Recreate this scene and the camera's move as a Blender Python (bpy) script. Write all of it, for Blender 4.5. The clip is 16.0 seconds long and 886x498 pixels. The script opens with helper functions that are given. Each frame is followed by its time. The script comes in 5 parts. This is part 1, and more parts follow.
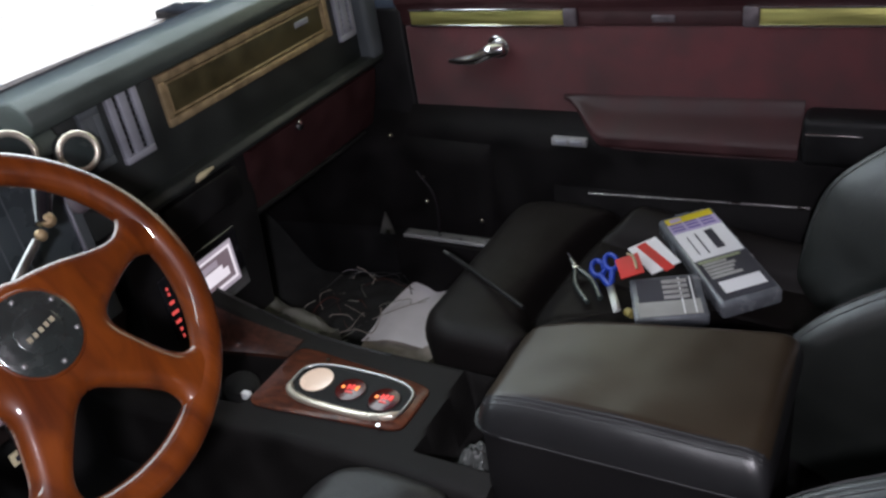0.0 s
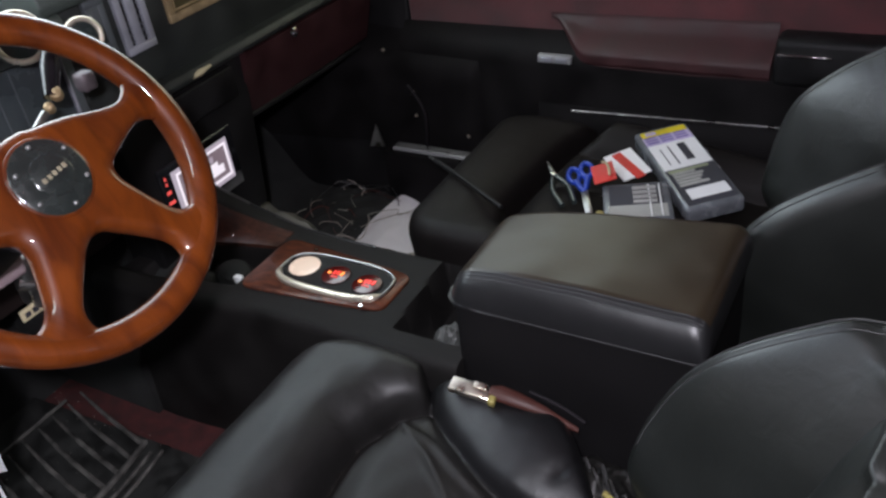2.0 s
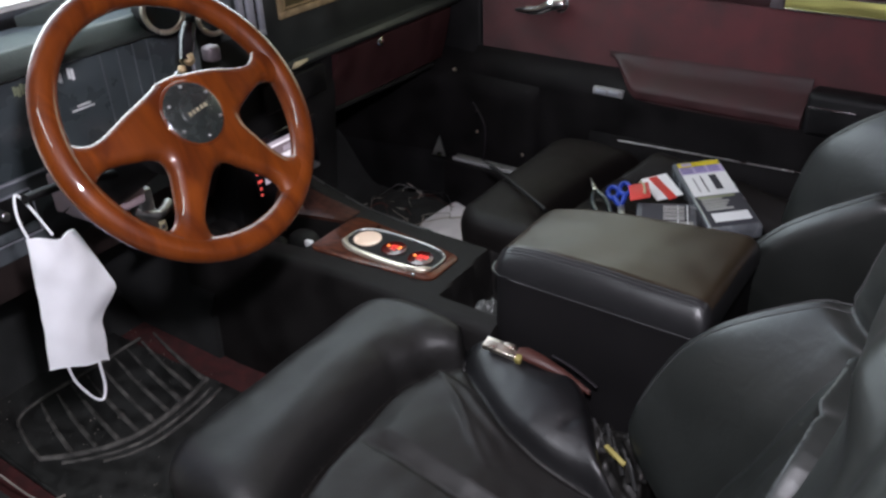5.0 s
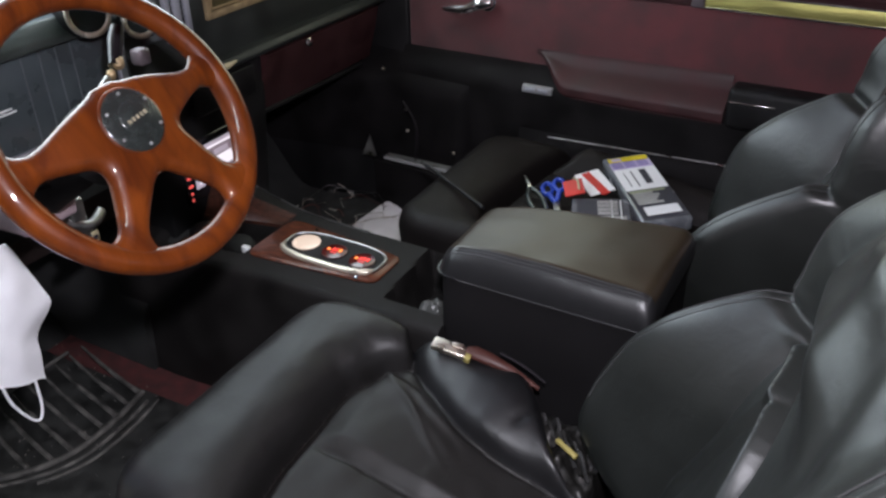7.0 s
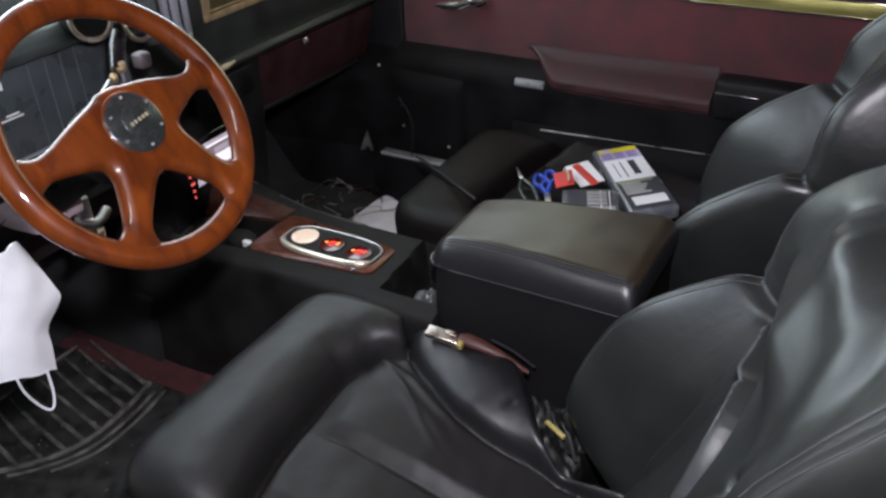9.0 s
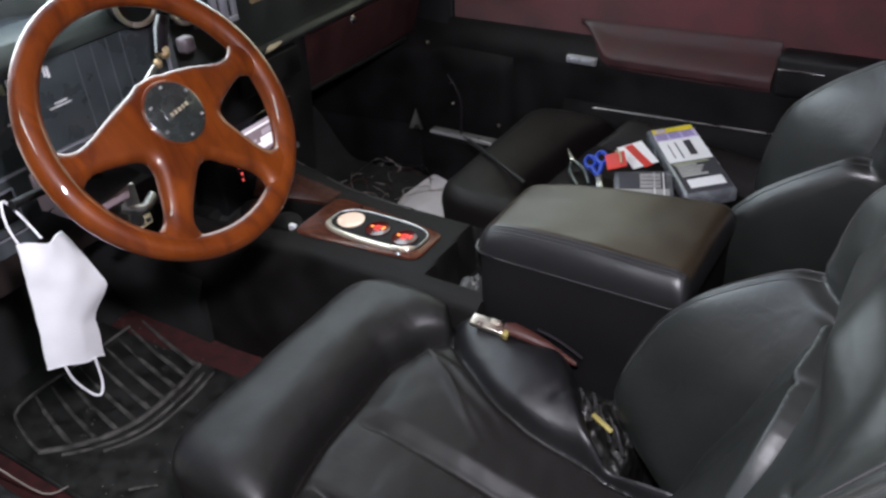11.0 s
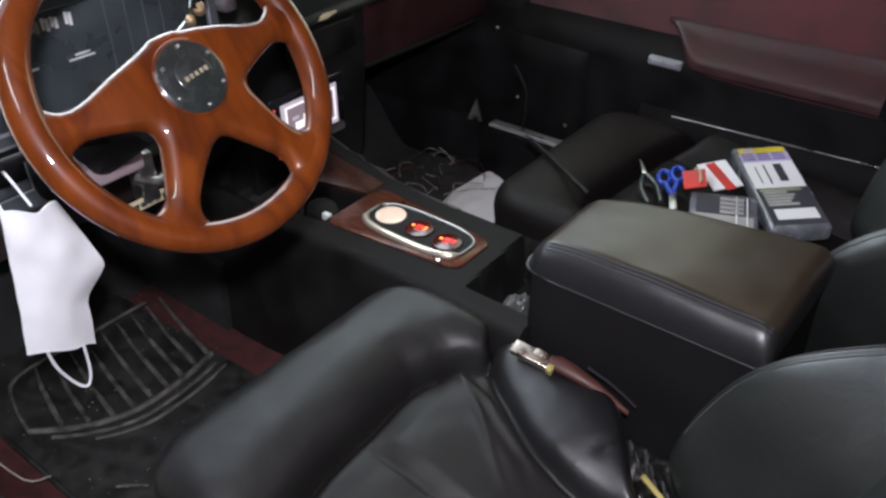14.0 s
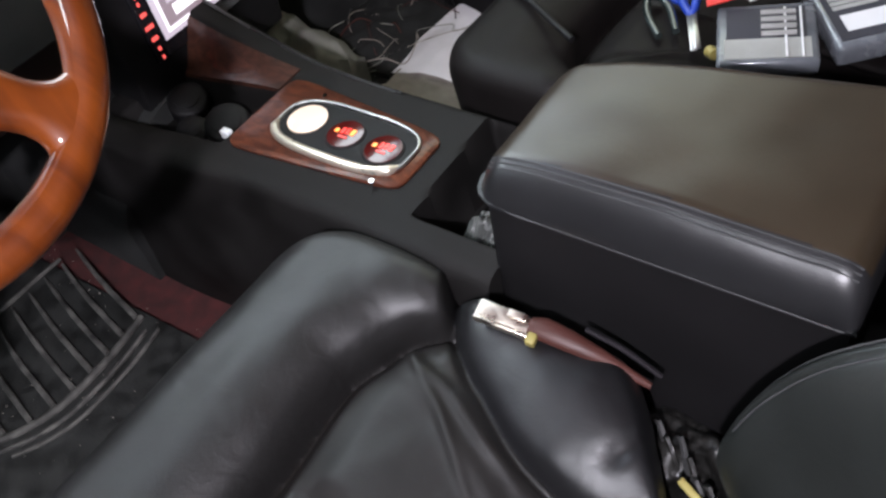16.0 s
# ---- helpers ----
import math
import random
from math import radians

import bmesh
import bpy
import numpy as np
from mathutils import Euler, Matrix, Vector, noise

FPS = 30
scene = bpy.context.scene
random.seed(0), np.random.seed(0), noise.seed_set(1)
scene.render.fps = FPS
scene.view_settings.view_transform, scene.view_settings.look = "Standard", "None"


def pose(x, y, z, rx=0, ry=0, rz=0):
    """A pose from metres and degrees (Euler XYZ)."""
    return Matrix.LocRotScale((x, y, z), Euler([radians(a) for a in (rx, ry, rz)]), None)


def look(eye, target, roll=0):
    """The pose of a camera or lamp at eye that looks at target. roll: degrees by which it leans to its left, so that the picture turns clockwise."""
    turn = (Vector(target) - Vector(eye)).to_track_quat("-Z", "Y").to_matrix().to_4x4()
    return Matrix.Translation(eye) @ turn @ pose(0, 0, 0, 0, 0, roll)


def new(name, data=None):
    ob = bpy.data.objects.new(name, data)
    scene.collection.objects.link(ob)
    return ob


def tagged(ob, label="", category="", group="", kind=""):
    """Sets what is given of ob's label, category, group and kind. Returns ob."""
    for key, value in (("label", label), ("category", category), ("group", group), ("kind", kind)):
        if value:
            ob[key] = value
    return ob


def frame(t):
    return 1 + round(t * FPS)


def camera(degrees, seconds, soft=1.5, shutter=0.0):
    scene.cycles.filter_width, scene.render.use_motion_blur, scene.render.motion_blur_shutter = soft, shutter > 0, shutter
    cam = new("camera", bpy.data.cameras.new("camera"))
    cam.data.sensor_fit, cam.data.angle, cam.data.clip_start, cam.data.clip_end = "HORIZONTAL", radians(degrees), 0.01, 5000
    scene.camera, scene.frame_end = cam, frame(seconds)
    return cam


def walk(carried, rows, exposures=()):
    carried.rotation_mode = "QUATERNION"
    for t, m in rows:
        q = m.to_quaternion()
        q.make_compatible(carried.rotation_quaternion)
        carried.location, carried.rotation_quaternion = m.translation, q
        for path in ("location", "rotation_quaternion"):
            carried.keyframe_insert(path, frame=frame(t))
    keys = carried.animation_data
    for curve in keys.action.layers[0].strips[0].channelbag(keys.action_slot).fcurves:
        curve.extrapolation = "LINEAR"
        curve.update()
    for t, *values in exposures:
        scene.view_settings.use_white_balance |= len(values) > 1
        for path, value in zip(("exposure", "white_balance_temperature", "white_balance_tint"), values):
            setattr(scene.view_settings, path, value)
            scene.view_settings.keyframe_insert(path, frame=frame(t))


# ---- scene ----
cam = camera(56.2, 16.0, 2.6)
PATH = [
    (0, (0.625, -0.669, 0.997), (-0.315, 0.778, -0.014), -9.9),
    (0.5, (0.654, -0.687, 0.994), (-0.309, 0.783, 0.04), -9.7),
    (1, (0.663, -0.701, 0.996), (-0.302, 0.777, 0.055), -8.1),
    (1.5, (0.676, -0.726, 0.985), (-0.316, 0.68, -0.034), -7.8),
    (2, (0.686, -0.753, 0.971), (-0.221, 0.635, -0.148), -8.0),
    (2.5, (0.688, -0.781, 0.962), (-0.172, 0.56, -0.247), -7.6),
    (3, (0.695, -0.778, 0.967), (-0.221, 0.508, -0.262), -7.4),
    (3.2, (0.708, -0.769, 0.967), (-0.261, 0.496, -0.241), -7.1),
    (5.3, (0.777, -0.944, 0.986), (-0.224, 0.48, 0.001), -1.5),
    (5.5, (0.778, -0.947, 0.986), (-0.202, 0.504, 0.021), -0.8),
    (6, (0.773, -0.943, 0.989), (-0.152, 0.54, 0.017), 0.4),
    (6.5, (0.76, -0.94, 0.991), (-0.129, 0.547, -0.009), -0.1),
    (7, (0.74, -0.944, 0.993), (-0.099, 0.547, -0.044), -0.9),
    (7.5, (0.739, -0.949, 0.995), (-0.069, 0.543, -0.063), -0.5),
    (8, (0.749, -0.953, 1.006), (-0.041, 0.544, -0.059), -0.3),
    (8.5, (0.761, -0.964, 1.012), (-0.028, 0.533, -0.054), -0.7),
    (9, (0.777, -0.971, 1.016), (-0.068, 0.505, -0.036), -2.0),
    (9.5, (0.784, -0.971, 1.017), (-0.131, 0.475, -0.018), -3.1),
    (9.7, (0.785, -0.967, 1.014), (-0.16, 0.461, -0.018), -3.2),
    (11.8, (0.765, -0.861, 1.027), (-0.177, 0.49, -0.108), -4.8),
    (12, (0.793, -0.832, 0.992), (-0.224, 0.493, -0.109), -6.3),
    (12.5, (0.805, -0.789, 0.975), (-0.378, 0.355, -0.161), -7.9),
    (13, (0.801, -0.779, 0.971), (-0.487, 0.232, -0.177), -9.2),
    (13.5, (0.738, -0.801, 0.963), (-0.454, 0.317, -0.19), -5.6),
    (14, (0.693, -0.815, 0.962), (-0.334, 0.481, -0.163), -0.4),
    (14.5, (0.674, -0.759, 0.951), (-0.331, 0.538, -0.192), 0.5),
    (15, (0.638, -0.601, 0.923), (-0.366, 0.58, -0.341), -6.7),
    (15.5, (0.611, -0.518, 0.883), (-0.379, 0.544, -0.492), -11.1),
    (16, (0.582, -0.469, 0.849), (-0.389, 0.485, -0.615), -14.9),
]
walk(cam, [(t, look(eye, target, roll)) for t, eye, target, roll in PATH],
     [(0, 1.0, 6150, 12), (0.5, 1.22, 6150, 12), (3, 1.15, 6150, 12), (5.5, 1.25, 6150, 12), (9.5, 1.35, 6150, 12), (12, 1.5, 6150, 12), (13, 1.5, 6150, 12), (14, 1.42, 6150, 12), (15, 1.65, 6150, 12), (16, 1.95, 6150, 12)])

# ---- world, sun, lamp ----
world = bpy.data.worlds.new("world")
scene.world = world
world.use_nodes = True
wn = world.node_tree.nodes
sky = wn.new("ShaderNodeTexSky")
sky.sky_type, sky.sun_disc = "NISHITA", False
sky.sun_elevation, sky.sun_rotation = radians(65), radians(180)
sky.dust_density, sky.ozone_density = 6.0, 0.3
wn["Background"].inputs[1].default_value = 0.12
world.node_tree.links.new(sky.outputs[0], wn["Background"].inputs[0])
sun = new("sun", bpy.data.lights.new("sun", "SUN"))
sun.data.energy, sun.data.angle, sun.data.color = 5.0, radians(0.5), (1.0, 0.95, 0.88)
sun.matrix_world = look((-2.3, -2.8, 6.6), (-2.2, 0, 0.6))
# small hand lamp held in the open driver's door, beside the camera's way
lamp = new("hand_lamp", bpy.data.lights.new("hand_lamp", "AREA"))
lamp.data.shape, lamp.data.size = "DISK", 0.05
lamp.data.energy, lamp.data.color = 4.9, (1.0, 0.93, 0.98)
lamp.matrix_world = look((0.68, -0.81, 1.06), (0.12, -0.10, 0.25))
# daylight from the greenery outside, in the openings of the windscreen and of the passenger's window
front_light = new("windscreen_daylight", bpy.data.lights.new("windscreen_daylight", "AREA"))
front_light.data.shape, front_light.data.size, front_light.data.size_y = "RECTANGLE", 1.1, 0.26
front_light.data.energy, front_light.data.color = 2.4, (0.90, 1.0, 0.97)
front_light.matrix_world = look((-0.40, 0, 0.90), (0.60, -0.10, 0.72))
side_light = new("side_window_daylight", bpy.data.lights.new("side_window_daylight", "AREA"))
side_light.data.shape, side_light.data.size, side_light.data.size_y = "RECTANGLE", 0.62, 0.30
side_light.data.energy, side_light.data.color = 0.5, (0.95, 1.0, 0.72)
side_light.matrix_world = look((-0.06, 0.69, 0.86), (0.15, -0.30, 0.50))
# unseen fill lamp, added overhead to lift the driver's side
tube_lamp = new("tube_lamp", bpy.data.lights.new("tube_lamp", "AREA"))
tube_lamp.data.shape, tube_lamp.data.size, tube_lamp.data.size_y = "RECTANGLE", 1.2, 0.20
tube_lamp.data.energy, tube_lamp.data.color = 5.0, (0.90, 1.0, 1.0)
tube_lamp.matrix_world = look((0.55, -1.75, 2.35), (0.50, -0.55, 0.3))

# ---- materials ----
def mat(name, col, rough=0.5, metal=0.0, var=0.25, scale=14.0, bump=0.15, bscale=260.0, coat=0.0, emit=None, power=0.0,
        rvar=0.12, spec=0.5, alpha=1.0, stretch=(1, 1, 1), sheen=0.0, coat_rough=0.13):
    m = bpy.data.materials.new(name)
    m.use_nodes = True
    n, l = m.node_tree.nodes, m.node_tree.links
    b = n["Principled BSDF"]
    tc, mp = n.new("ShaderNodeTexCoord"), n.new("ShaderNodeMapping")
    mp.inputs["Scale"].default_value = stretch
    l.new(tc.outputs["Object"], mp.inputs[0])
    big, fine = n.new("ShaderNodeTexNoise"), n.new("ShaderNodeTexNoise")
    big.inputs["Scale"].default_value, big.inputs["Detail"].default_value = scale, 6
    fine.inputs["Scale"].default_value, fine.inputs["Detail"].default_value = bscale, 3
    for t in (big, fine):
        l.new(mp.outputs[0], t.inputs["Vector"])
    ramp = n.new("ShaderNodeMapRange")
    ramp.inputs[1].default_value, ramp.inputs[2].default_value = 0.3, 0.7
    ramp.inputs[3].default_value, ramp.inputs[4].default_value = 1 - var, 1 + var
    l.new(big.outputs[0], ramp.inputs[0])
    mul = n.new("ShaderNodeMix")
    mul.data_type, mul.blend_type = "RGBA", "MULTIPLY"
    mul.inputs[0].default_value = 1.0
    mul.inputs[6].default_value = (*col, 1)
    l.new(ramp.outputs[0], mul.inputs[7])
    l.new(mul.outputs[2], b.inputs["Base Color"])
    rr = n.new("ShaderNodeMapRange")
    rr.inputs[1].default_value, rr.inputs[2].default_value = 0.3, 0.7
    rr.inputs[3].default_value, rr.inputs[4].default_value = max(0.02, rough - rvar), min(1, rough + rvar)
    l.new(big.outputs[0], rr.inputs[0])
    l.new(rr.outputs[0], b.inputs["Roughness"])
    b.inputs["Metallic"].default_value = metal
    b.inputs["Specular IOR Level"].default_value = spec
    b.inputs["Coat Weight"].default_value = coat
    b.inputs["Coat Roughness"].default_value = coat_rough
    b.inputs["Sheen Weight"].default_value = sheen
    b.inputs["Alpha"].default_value = alpha
    if bump:
        bp = n.new("ShaderNodeBump")
        bp.inputs["Strength"].default_value, bp.inputs["Distance"].default_value = bump, 0.002
        l.new(fine.outputs[0], bp.inputs["Height"])
        l.new(bp.outputs[0], b.inputs["Normal"])
    if emit:
        b.inputs["Emission Color"].default_value = (*emit, 1)
        b.inputs["Emission Strength"].default_value = power
    return m


def wood(name, light, dark, scale, stretch, rough=0.25, coat=0.9, shine=0.12):
    m = mat(name, light, rough, coat=coat, bump=0.0, scale=6, stretch=stretch, coat_rough=shine, var=0.14, rvar=0.05, spec=0.2)
    n, l = m.node_tree.nodes, m.node_tree.links
    mp = next(x for x in n if x.type == "MAPPING")
    w = n.new("ShaderNodeTexNoise")
    w.inputs["Scale"].default_value, w.inputs["Detail"].default_value, w.inputs["Distortion"].default_value = scale, 9, 1.2
    l.new(mp.outputs[0], w.inputs["Vector"])
    r = n.new("ShaderNodeValToRGB")
    r.color_ramp.elements[0].position, r.color_ramp.elements[1].position = 0.32, 0.68
    r.color_ramp.elements[0].color, r.color_ramp.elements[1].color = (*dark, 1), (*light, 1)
    l.new(w.outputs[0], r.inputs[0])
    mul = next(x for x in n if x.type == "MIX")
    l.new(r.outputs[0], mul.inputs[6])
    return m


def leather(name, col, rough, bump=0.07, crease=0.10, spec=0.55):
    m = mat(name, col, rough, var=0.18, scale=11, bump=bump, bscale=420, spec=spec, rvar=0.035)
    n, l = m.node_tree.nodes, m.node_tree.links
    b, bp = n["Principled BSDF"], next(x for x in n if x.type == "BUMP")
    v = n.new("ShaderNodeTexVoronoi")
    v.feature, v.inputs["Scale"].default_value = "DISTANCE_TO_EDGE", 480
    tc = next(x for x in n if x.type == "TEX_COORD")
    l.new(tc.outputs["Object"], v.inputs["Vector"])
    l.new(v.outputs["Distance"], bp.inputs["Height"])
    soft = n.new("ShaderNodeTexNoise")
    soft.inputs["Scale"].default_value, soft.inputs["Detail"].default_value, soft.inputs["Distortion"].default_value = 34, 6, 1.2
    l.new(tc.outputs["Object"], soft.inputs["Vector"])
    b2 = n.new("ShaderNodeBump")
    b2.inputs["Strength"].default_value, b2.inputs["Distance"].default_value = crease, 0.006
    l.new(soft.outputs[0], b2.inputs["Height"])
    l.new(b2.outputs[0], bp.inputs["Normal"])
    return m


M = {}
M["leather"] = leather("black_leather", (0.0052, 0.0050, 0.0058), 0.44, spec=0.70)
# duller copy of the seat leather, imitating shade on the passenger's cushion
M["leather_shaded"] = leather("shaded_brown_black_leather", (0.0065, 0.0052, 0.0050), 0.58, spec=0.20)
M["leather_insert"] = leather("worn_brown_black_leather", (0.0090, 0.0078, 0.0072), 0.50, spec=0.40)
M["leather_roll"] = leather("matte_worn_black_leather", (0.0070, 0.0064, 0.0062), 0.48, bump=0.12, crease=0.14, spec=0.58)
# backrest leather, its base lifted towards green to imitate windscreen sheen
M["leather_sheen"] = leather("sheen_grey_black_leather", (0.0100, 0.0118, 0.0105), 0.40, crease=0.12, spec=1.0)
M["vinyl"] = leather("black_vinyl", (0.013, 0.013, 0.014), 0.36, crease=0.05)
# box sides kept near black to imitate their shaded look
M["boxside"] = leather("matte_black_vinyl", (0.0075, 0.007, 0.0075), 0.6, crease=0.05, spec=0.15)
# brown lid leather, lightened and tinted olive to imitate light from above
M["lidtop"] = leather("lit_olive_brown_leather", (0.028, 0.0192, 0.0108), 0.38, crease=0.03, spec=0.65)
M["thread"] = mat("thread", (0.045, 0.045, 0.046), 0.6, spec=0.3)
M["seamline"] = mat("seam_black", (0.006, 0.006, 0.006), 0.8, bump=0, spec=0.1)
M["plastic"] = mat("black_plastic", (0.0085, 0.0082, 0.0088), 0.55, var=0.4, bump=0.25, bscale=500, spec=0.22)
M["console"] = mat("console_plastic", (0.0105, 0.0098, 0.0095), 0.62, var=0.35, spec=0.15, bump=0.3, bscale=500)
M["gloss"] = mat("gloss_black", (0.01, 0.01, 0.012), 0.12, bump=0, coat=0.5)
M["wheelwood"] = wood("polished_wheel_wood", (0.150, 0.033, 0.0030), (0.072, 0.0135, 0.0017), 11, (1, 3.0, 1), 0.45, 1.0, shine=0.05)
M["burl"] = wood("burl_wood", (0.125, 0.038, 0.018), (0.042, 0.012, 0.007), 45, (1, 2.2, 1), 0.4, 0.35)
M["red"] = mat("burgundy_velour", (0.080, 0.019, 0.022), 0.85, var=0.38, scale=13, bump=0.6, bscale=700, sheen=0.3)
M["redvinyl"] = mat("burgundy_vinyl", (0.034, 0.0082, 0.0096), 0.60, var=0.3, scale=18, bump=0.3, bscale=500)
M["redcarpet"] = mat("burgundy_carpet", (0.060, 0.0130, 0.0125), 0.95, var=0.5, scale=40, bump=1.0, bscale=600)
# darker version of the floor carpet, used on the driver's sill
M["sillcarpet"] = mat("darker_burgundy_carpet", (0.036, 0.0085, 0.0082), 0.95, var=0.5, scale=40, bump=1.0, bscale=600)
M["blackcarpet"] = mat("black_carpet", (0.015, 0.0158, 0.0155), 0.95, var=0.5, scale=30, bump=1.0, bscale=600)
M["rubber"] = mat("dusty_rubber", (0.017, 0.0175, 0.0165), 0.6, var=0.6, scale=40, bump=0.5, bscale=300)
M["dust"] = mat("dusty_rib", (0.075, 0.072, 0.066), 0.8, var=0.8, scale=45)
M["chrome"] = mat("chrome", (0.75, 0.75, 0.76), 0.12, 1.0, var=0.1, bump=0.03)
M["steel"] = mat("dull_steel", (0.42, 0.42, 0.41), 0.35, 1.0, var=0.3, scale=40, bump=0.1)
M["brass"] = mat("brushed_gold", (0.50, 0.47, 0.16), 0.38, 0.85, var=0.35, scale=30, bump=0.2, stretch=(0.2, 1, 3))
M["goldframe"] = mat("pale_gold_trim", (0.40, 0.30, 0.17), 0.45, 0.5, var=0.3, scale=60, bump=0.2)
M["olive"] = mat("dark_olive_panel", (0.055, 0.045, 0.018), 0.5, var=0.4, scale=25, bump=0.2)
M["silver"] = mat("silver_grey_plastic", (0.34, 0.35, 0.40), 0.4, 0.3, var=0.25, bump=0.1)
M["scuffgrey"] = mat("worn_grey_plastic", (0.034, 0.034, 0.036), 0.55, var=0.5, scale=30)
M["greypanel"] = mat("blue_grey_plastic", (0.085, 0.097, 0.106), 0.5, var=0.2, bump=0.2)
M["capgrey"] = mat("dull_grey_cap", (0.12, 0.10, 0.11), 0.4, 0.3, var=0.3, scale=50)
M["palegrey"] = mat("pale_grey_plastic", (0.28, 0.285, 0.29), 0.5, var=0.2)
M["dark"] = mat("dash_black", (0.018, 0.021, 0.020), 0.5, bump=0.3, bscale=450)
# pad colour lifted to imitate haze from the bright windscreen
M["padgreen"] = mat("dash_pad", (0.050, 0.062, 0.057), 0.5, bump=0.4, bscale=350)
M["mark"] = mat("white_print", (0.72, 0.75, 0.76), 0.6, bump=0)
M["greenmark"] = mat("olive_print", (0.26, 0.29, 0.18), 0.6, bump=0)
M["redlit"] = mat("red_lit", (0.2, 0.01, 0.01), 0.3, emit=(1.0, 0.12, 0.10), power=0.36, bump=0)
M["redhot"] = mat("red_digits", (0.2, 0.02, 0.01), 0.3, emit=(1.0, 0.04, 0.03), power=0.610, bump=0)
M["orange"] = mat("orange_digits", (0.2, 0.05, 0.01), 0.3, emit=(1.0, 0.26, 0.05), power=0.894, bump=0)
M["redface"] = mat("dark_red_face", (0.035, 0.003, 0.003), 0.15, emit=(1.0, 0.03, 0.02), power=0.012, bump=0, coat=0.2)
M["whitelit"] = mat("warm_white_dial", (0.55, 0.44, 0.36), 0.3, emit=(1.0, 0.74, 0.55), power=0.20, bump=0, var=0.1, coat=0.5)
M["screen"] = mat("lilac_screen", (0.2, 0.2, 0.2), 0.2, emit=(0.80, 0.66, 0.76), power=0.205, bump=0)
M["screenhi"] = mat("white_screen", (0.3, 0.3, 0.3), 0.2, emit=(1.0, 0.90, 0.94), power=0.42, bump=0)
M["screenlow"] = mat("mauve_screen", (0.1, 0.1, 0.1), 0.2, emit=(0.42, 0.30, 0.34), power=0.203, bump=0)
M["mask"] = mat("white_cloth", (0.82, 0.83, 0.86), 0.85, var=0.05, scale=20, bump=0.25, bscale=900)
M["paper"] = mat("white_paper", (0.74, 0.73, 0.76), 0.8, var=0.08, scale=12, bump=0.2, bscale=60)
M["rag"] = mat("beige_rag", (0.30, 0.27, 0.24), 0.95, var=0.3, scale=25, bump=0.8, bscale=500)
M["greyrag"] = mat("grey_rag", (0.21, 0.21, 0.185), 0.95, var=0.3, scale=25, bump=0.8, bscale=500)
M["ink"] = mat("ink", (0.03, 0.03, 0.04), 0.6, bump=0)
M["clear"] = mat("smoky_clear_plastic", (0.13, 0.14, 0.155), 0.22, var=0.25, scale=30, bump=0.1, coat=0.5)
M["label"] = mat("label_white", (0.72, 0.72, 0.74), 0.5, var=0.06, bump=0)
M["lilac"] = mat("label_lilac", (0.42, 0.36, 0.55), 0.5, bump=0)
M["violet"] = mat("label_violet", (0.12, 0.09, 0.28), 0.5, bump=0)
M["yellow"] = mat("label_yellow", (0.62, 0.50, 0.02), 0.5, bump=0)
M["labelgrey"] = mat("label_grey", (0.30, 0.30, 0.29), 0.5, bump=0)
M["blue"] = mat("blue_plastic", (0.015, 0.045, 0.34), 0.35, bump=0.1)
M["redpl"] = mat("red_card", (0.50, 0.025, 0.02), 0.5, bump=0.1)
M["belt"] = mat("burgundy_buckle", (0.060, 0.017, 0.012), 0.58, bump=0.1)
M["mauve"] = mat("mauve_plastic", (0.34, 0.26, 0.28), 0.5)
M["ivory"] = mat("ivory", (0.50, 0.44, 0.28), 0.45, var=0.3)
M["yellowbit"] = mat("dull_yellow_plastic", (0.30, 0.25, 0.075), 0.5)
M["glassdark"] = mat("smoked_lens", (0.024, 0.032, 0.031), 0.2, bump=0, coat=0.5)
M["white_paint"] = mat("white_car_paint", (0.80, 0.80, 0.80), 0.3, var=0.04, coat=0.8, bump=0)
M["headliner"] = mat("burgundy_headliner", (0.12, 0.03, 0.035), 0.9)
M["concrete"] = mat("concrete", (0.40, 0.40, 0.37), 0.85, var=0.3, scale=3, bump=0.5, bscale=60)
# darkened so that the unseen walls bounce less light into the car
M["plaster"] = mat("dark_plaster", (0.26, 0.25, 0.23), 0.9, var=0.15, scale=2, bump=0.4, bscale=50)
M["brownplastic"] = mat("dark_brown_plastic", (0.035, 0.024, 0.022), 0.6, var=0.3)
M["seal"] = mat("rubber_seal", (0.012, 0.010, 0.012), 0.7, var=0.3, spec=0.2)
M["kick"] = mat("brown_burgundy_carpet", (0.045, 0.0150, 0.0130), 0.9, var=0.5, scale=30, bump=0.8, bscale=500)
M["stone"] = mat("grey_green_stone", (0.30, 0.33, 0.30), 0.9, var=0.3)
M["lip"] = mat("cream_lip", (0.72, 0.66, 0.55), 0.3, 0.7, var=0.15)
M["wrapper"] = mat("grey_crumpled_plastic", (0.06, 0.063, 0.06), 0.4, var=0.4, scale=60, bump=0.3, bscale=150)
M["doorblack"] = mat("matte_black_door_plastic", (0.0075, 0.0068, 0.0072), 0.65, var=0.45, bump=0.3, bscale=500, spec=0.12)
M["bright"] = mat("bright_worn_chrome", (0.80, 0.72, 0.62), 0.34, 1.0, var=0.15, scale=60, bump=0.1)
M["grime"] = mat("grimy_dark_plastic", (0.013, 0.0125, 0.0115), 0.4, var=0.7, scale=80, bump=0.5, bscale=200)
M["hubglass"] = mat("dark_hub_glass", (0.020, 0.024, 0.023), 0.25, var=0.2, scale=60, bump=0, coat=1.0)
M["dimmark"] = mat("dull_gold_print", (0.22, 0.19, 0.13), 0.5, bump=0)
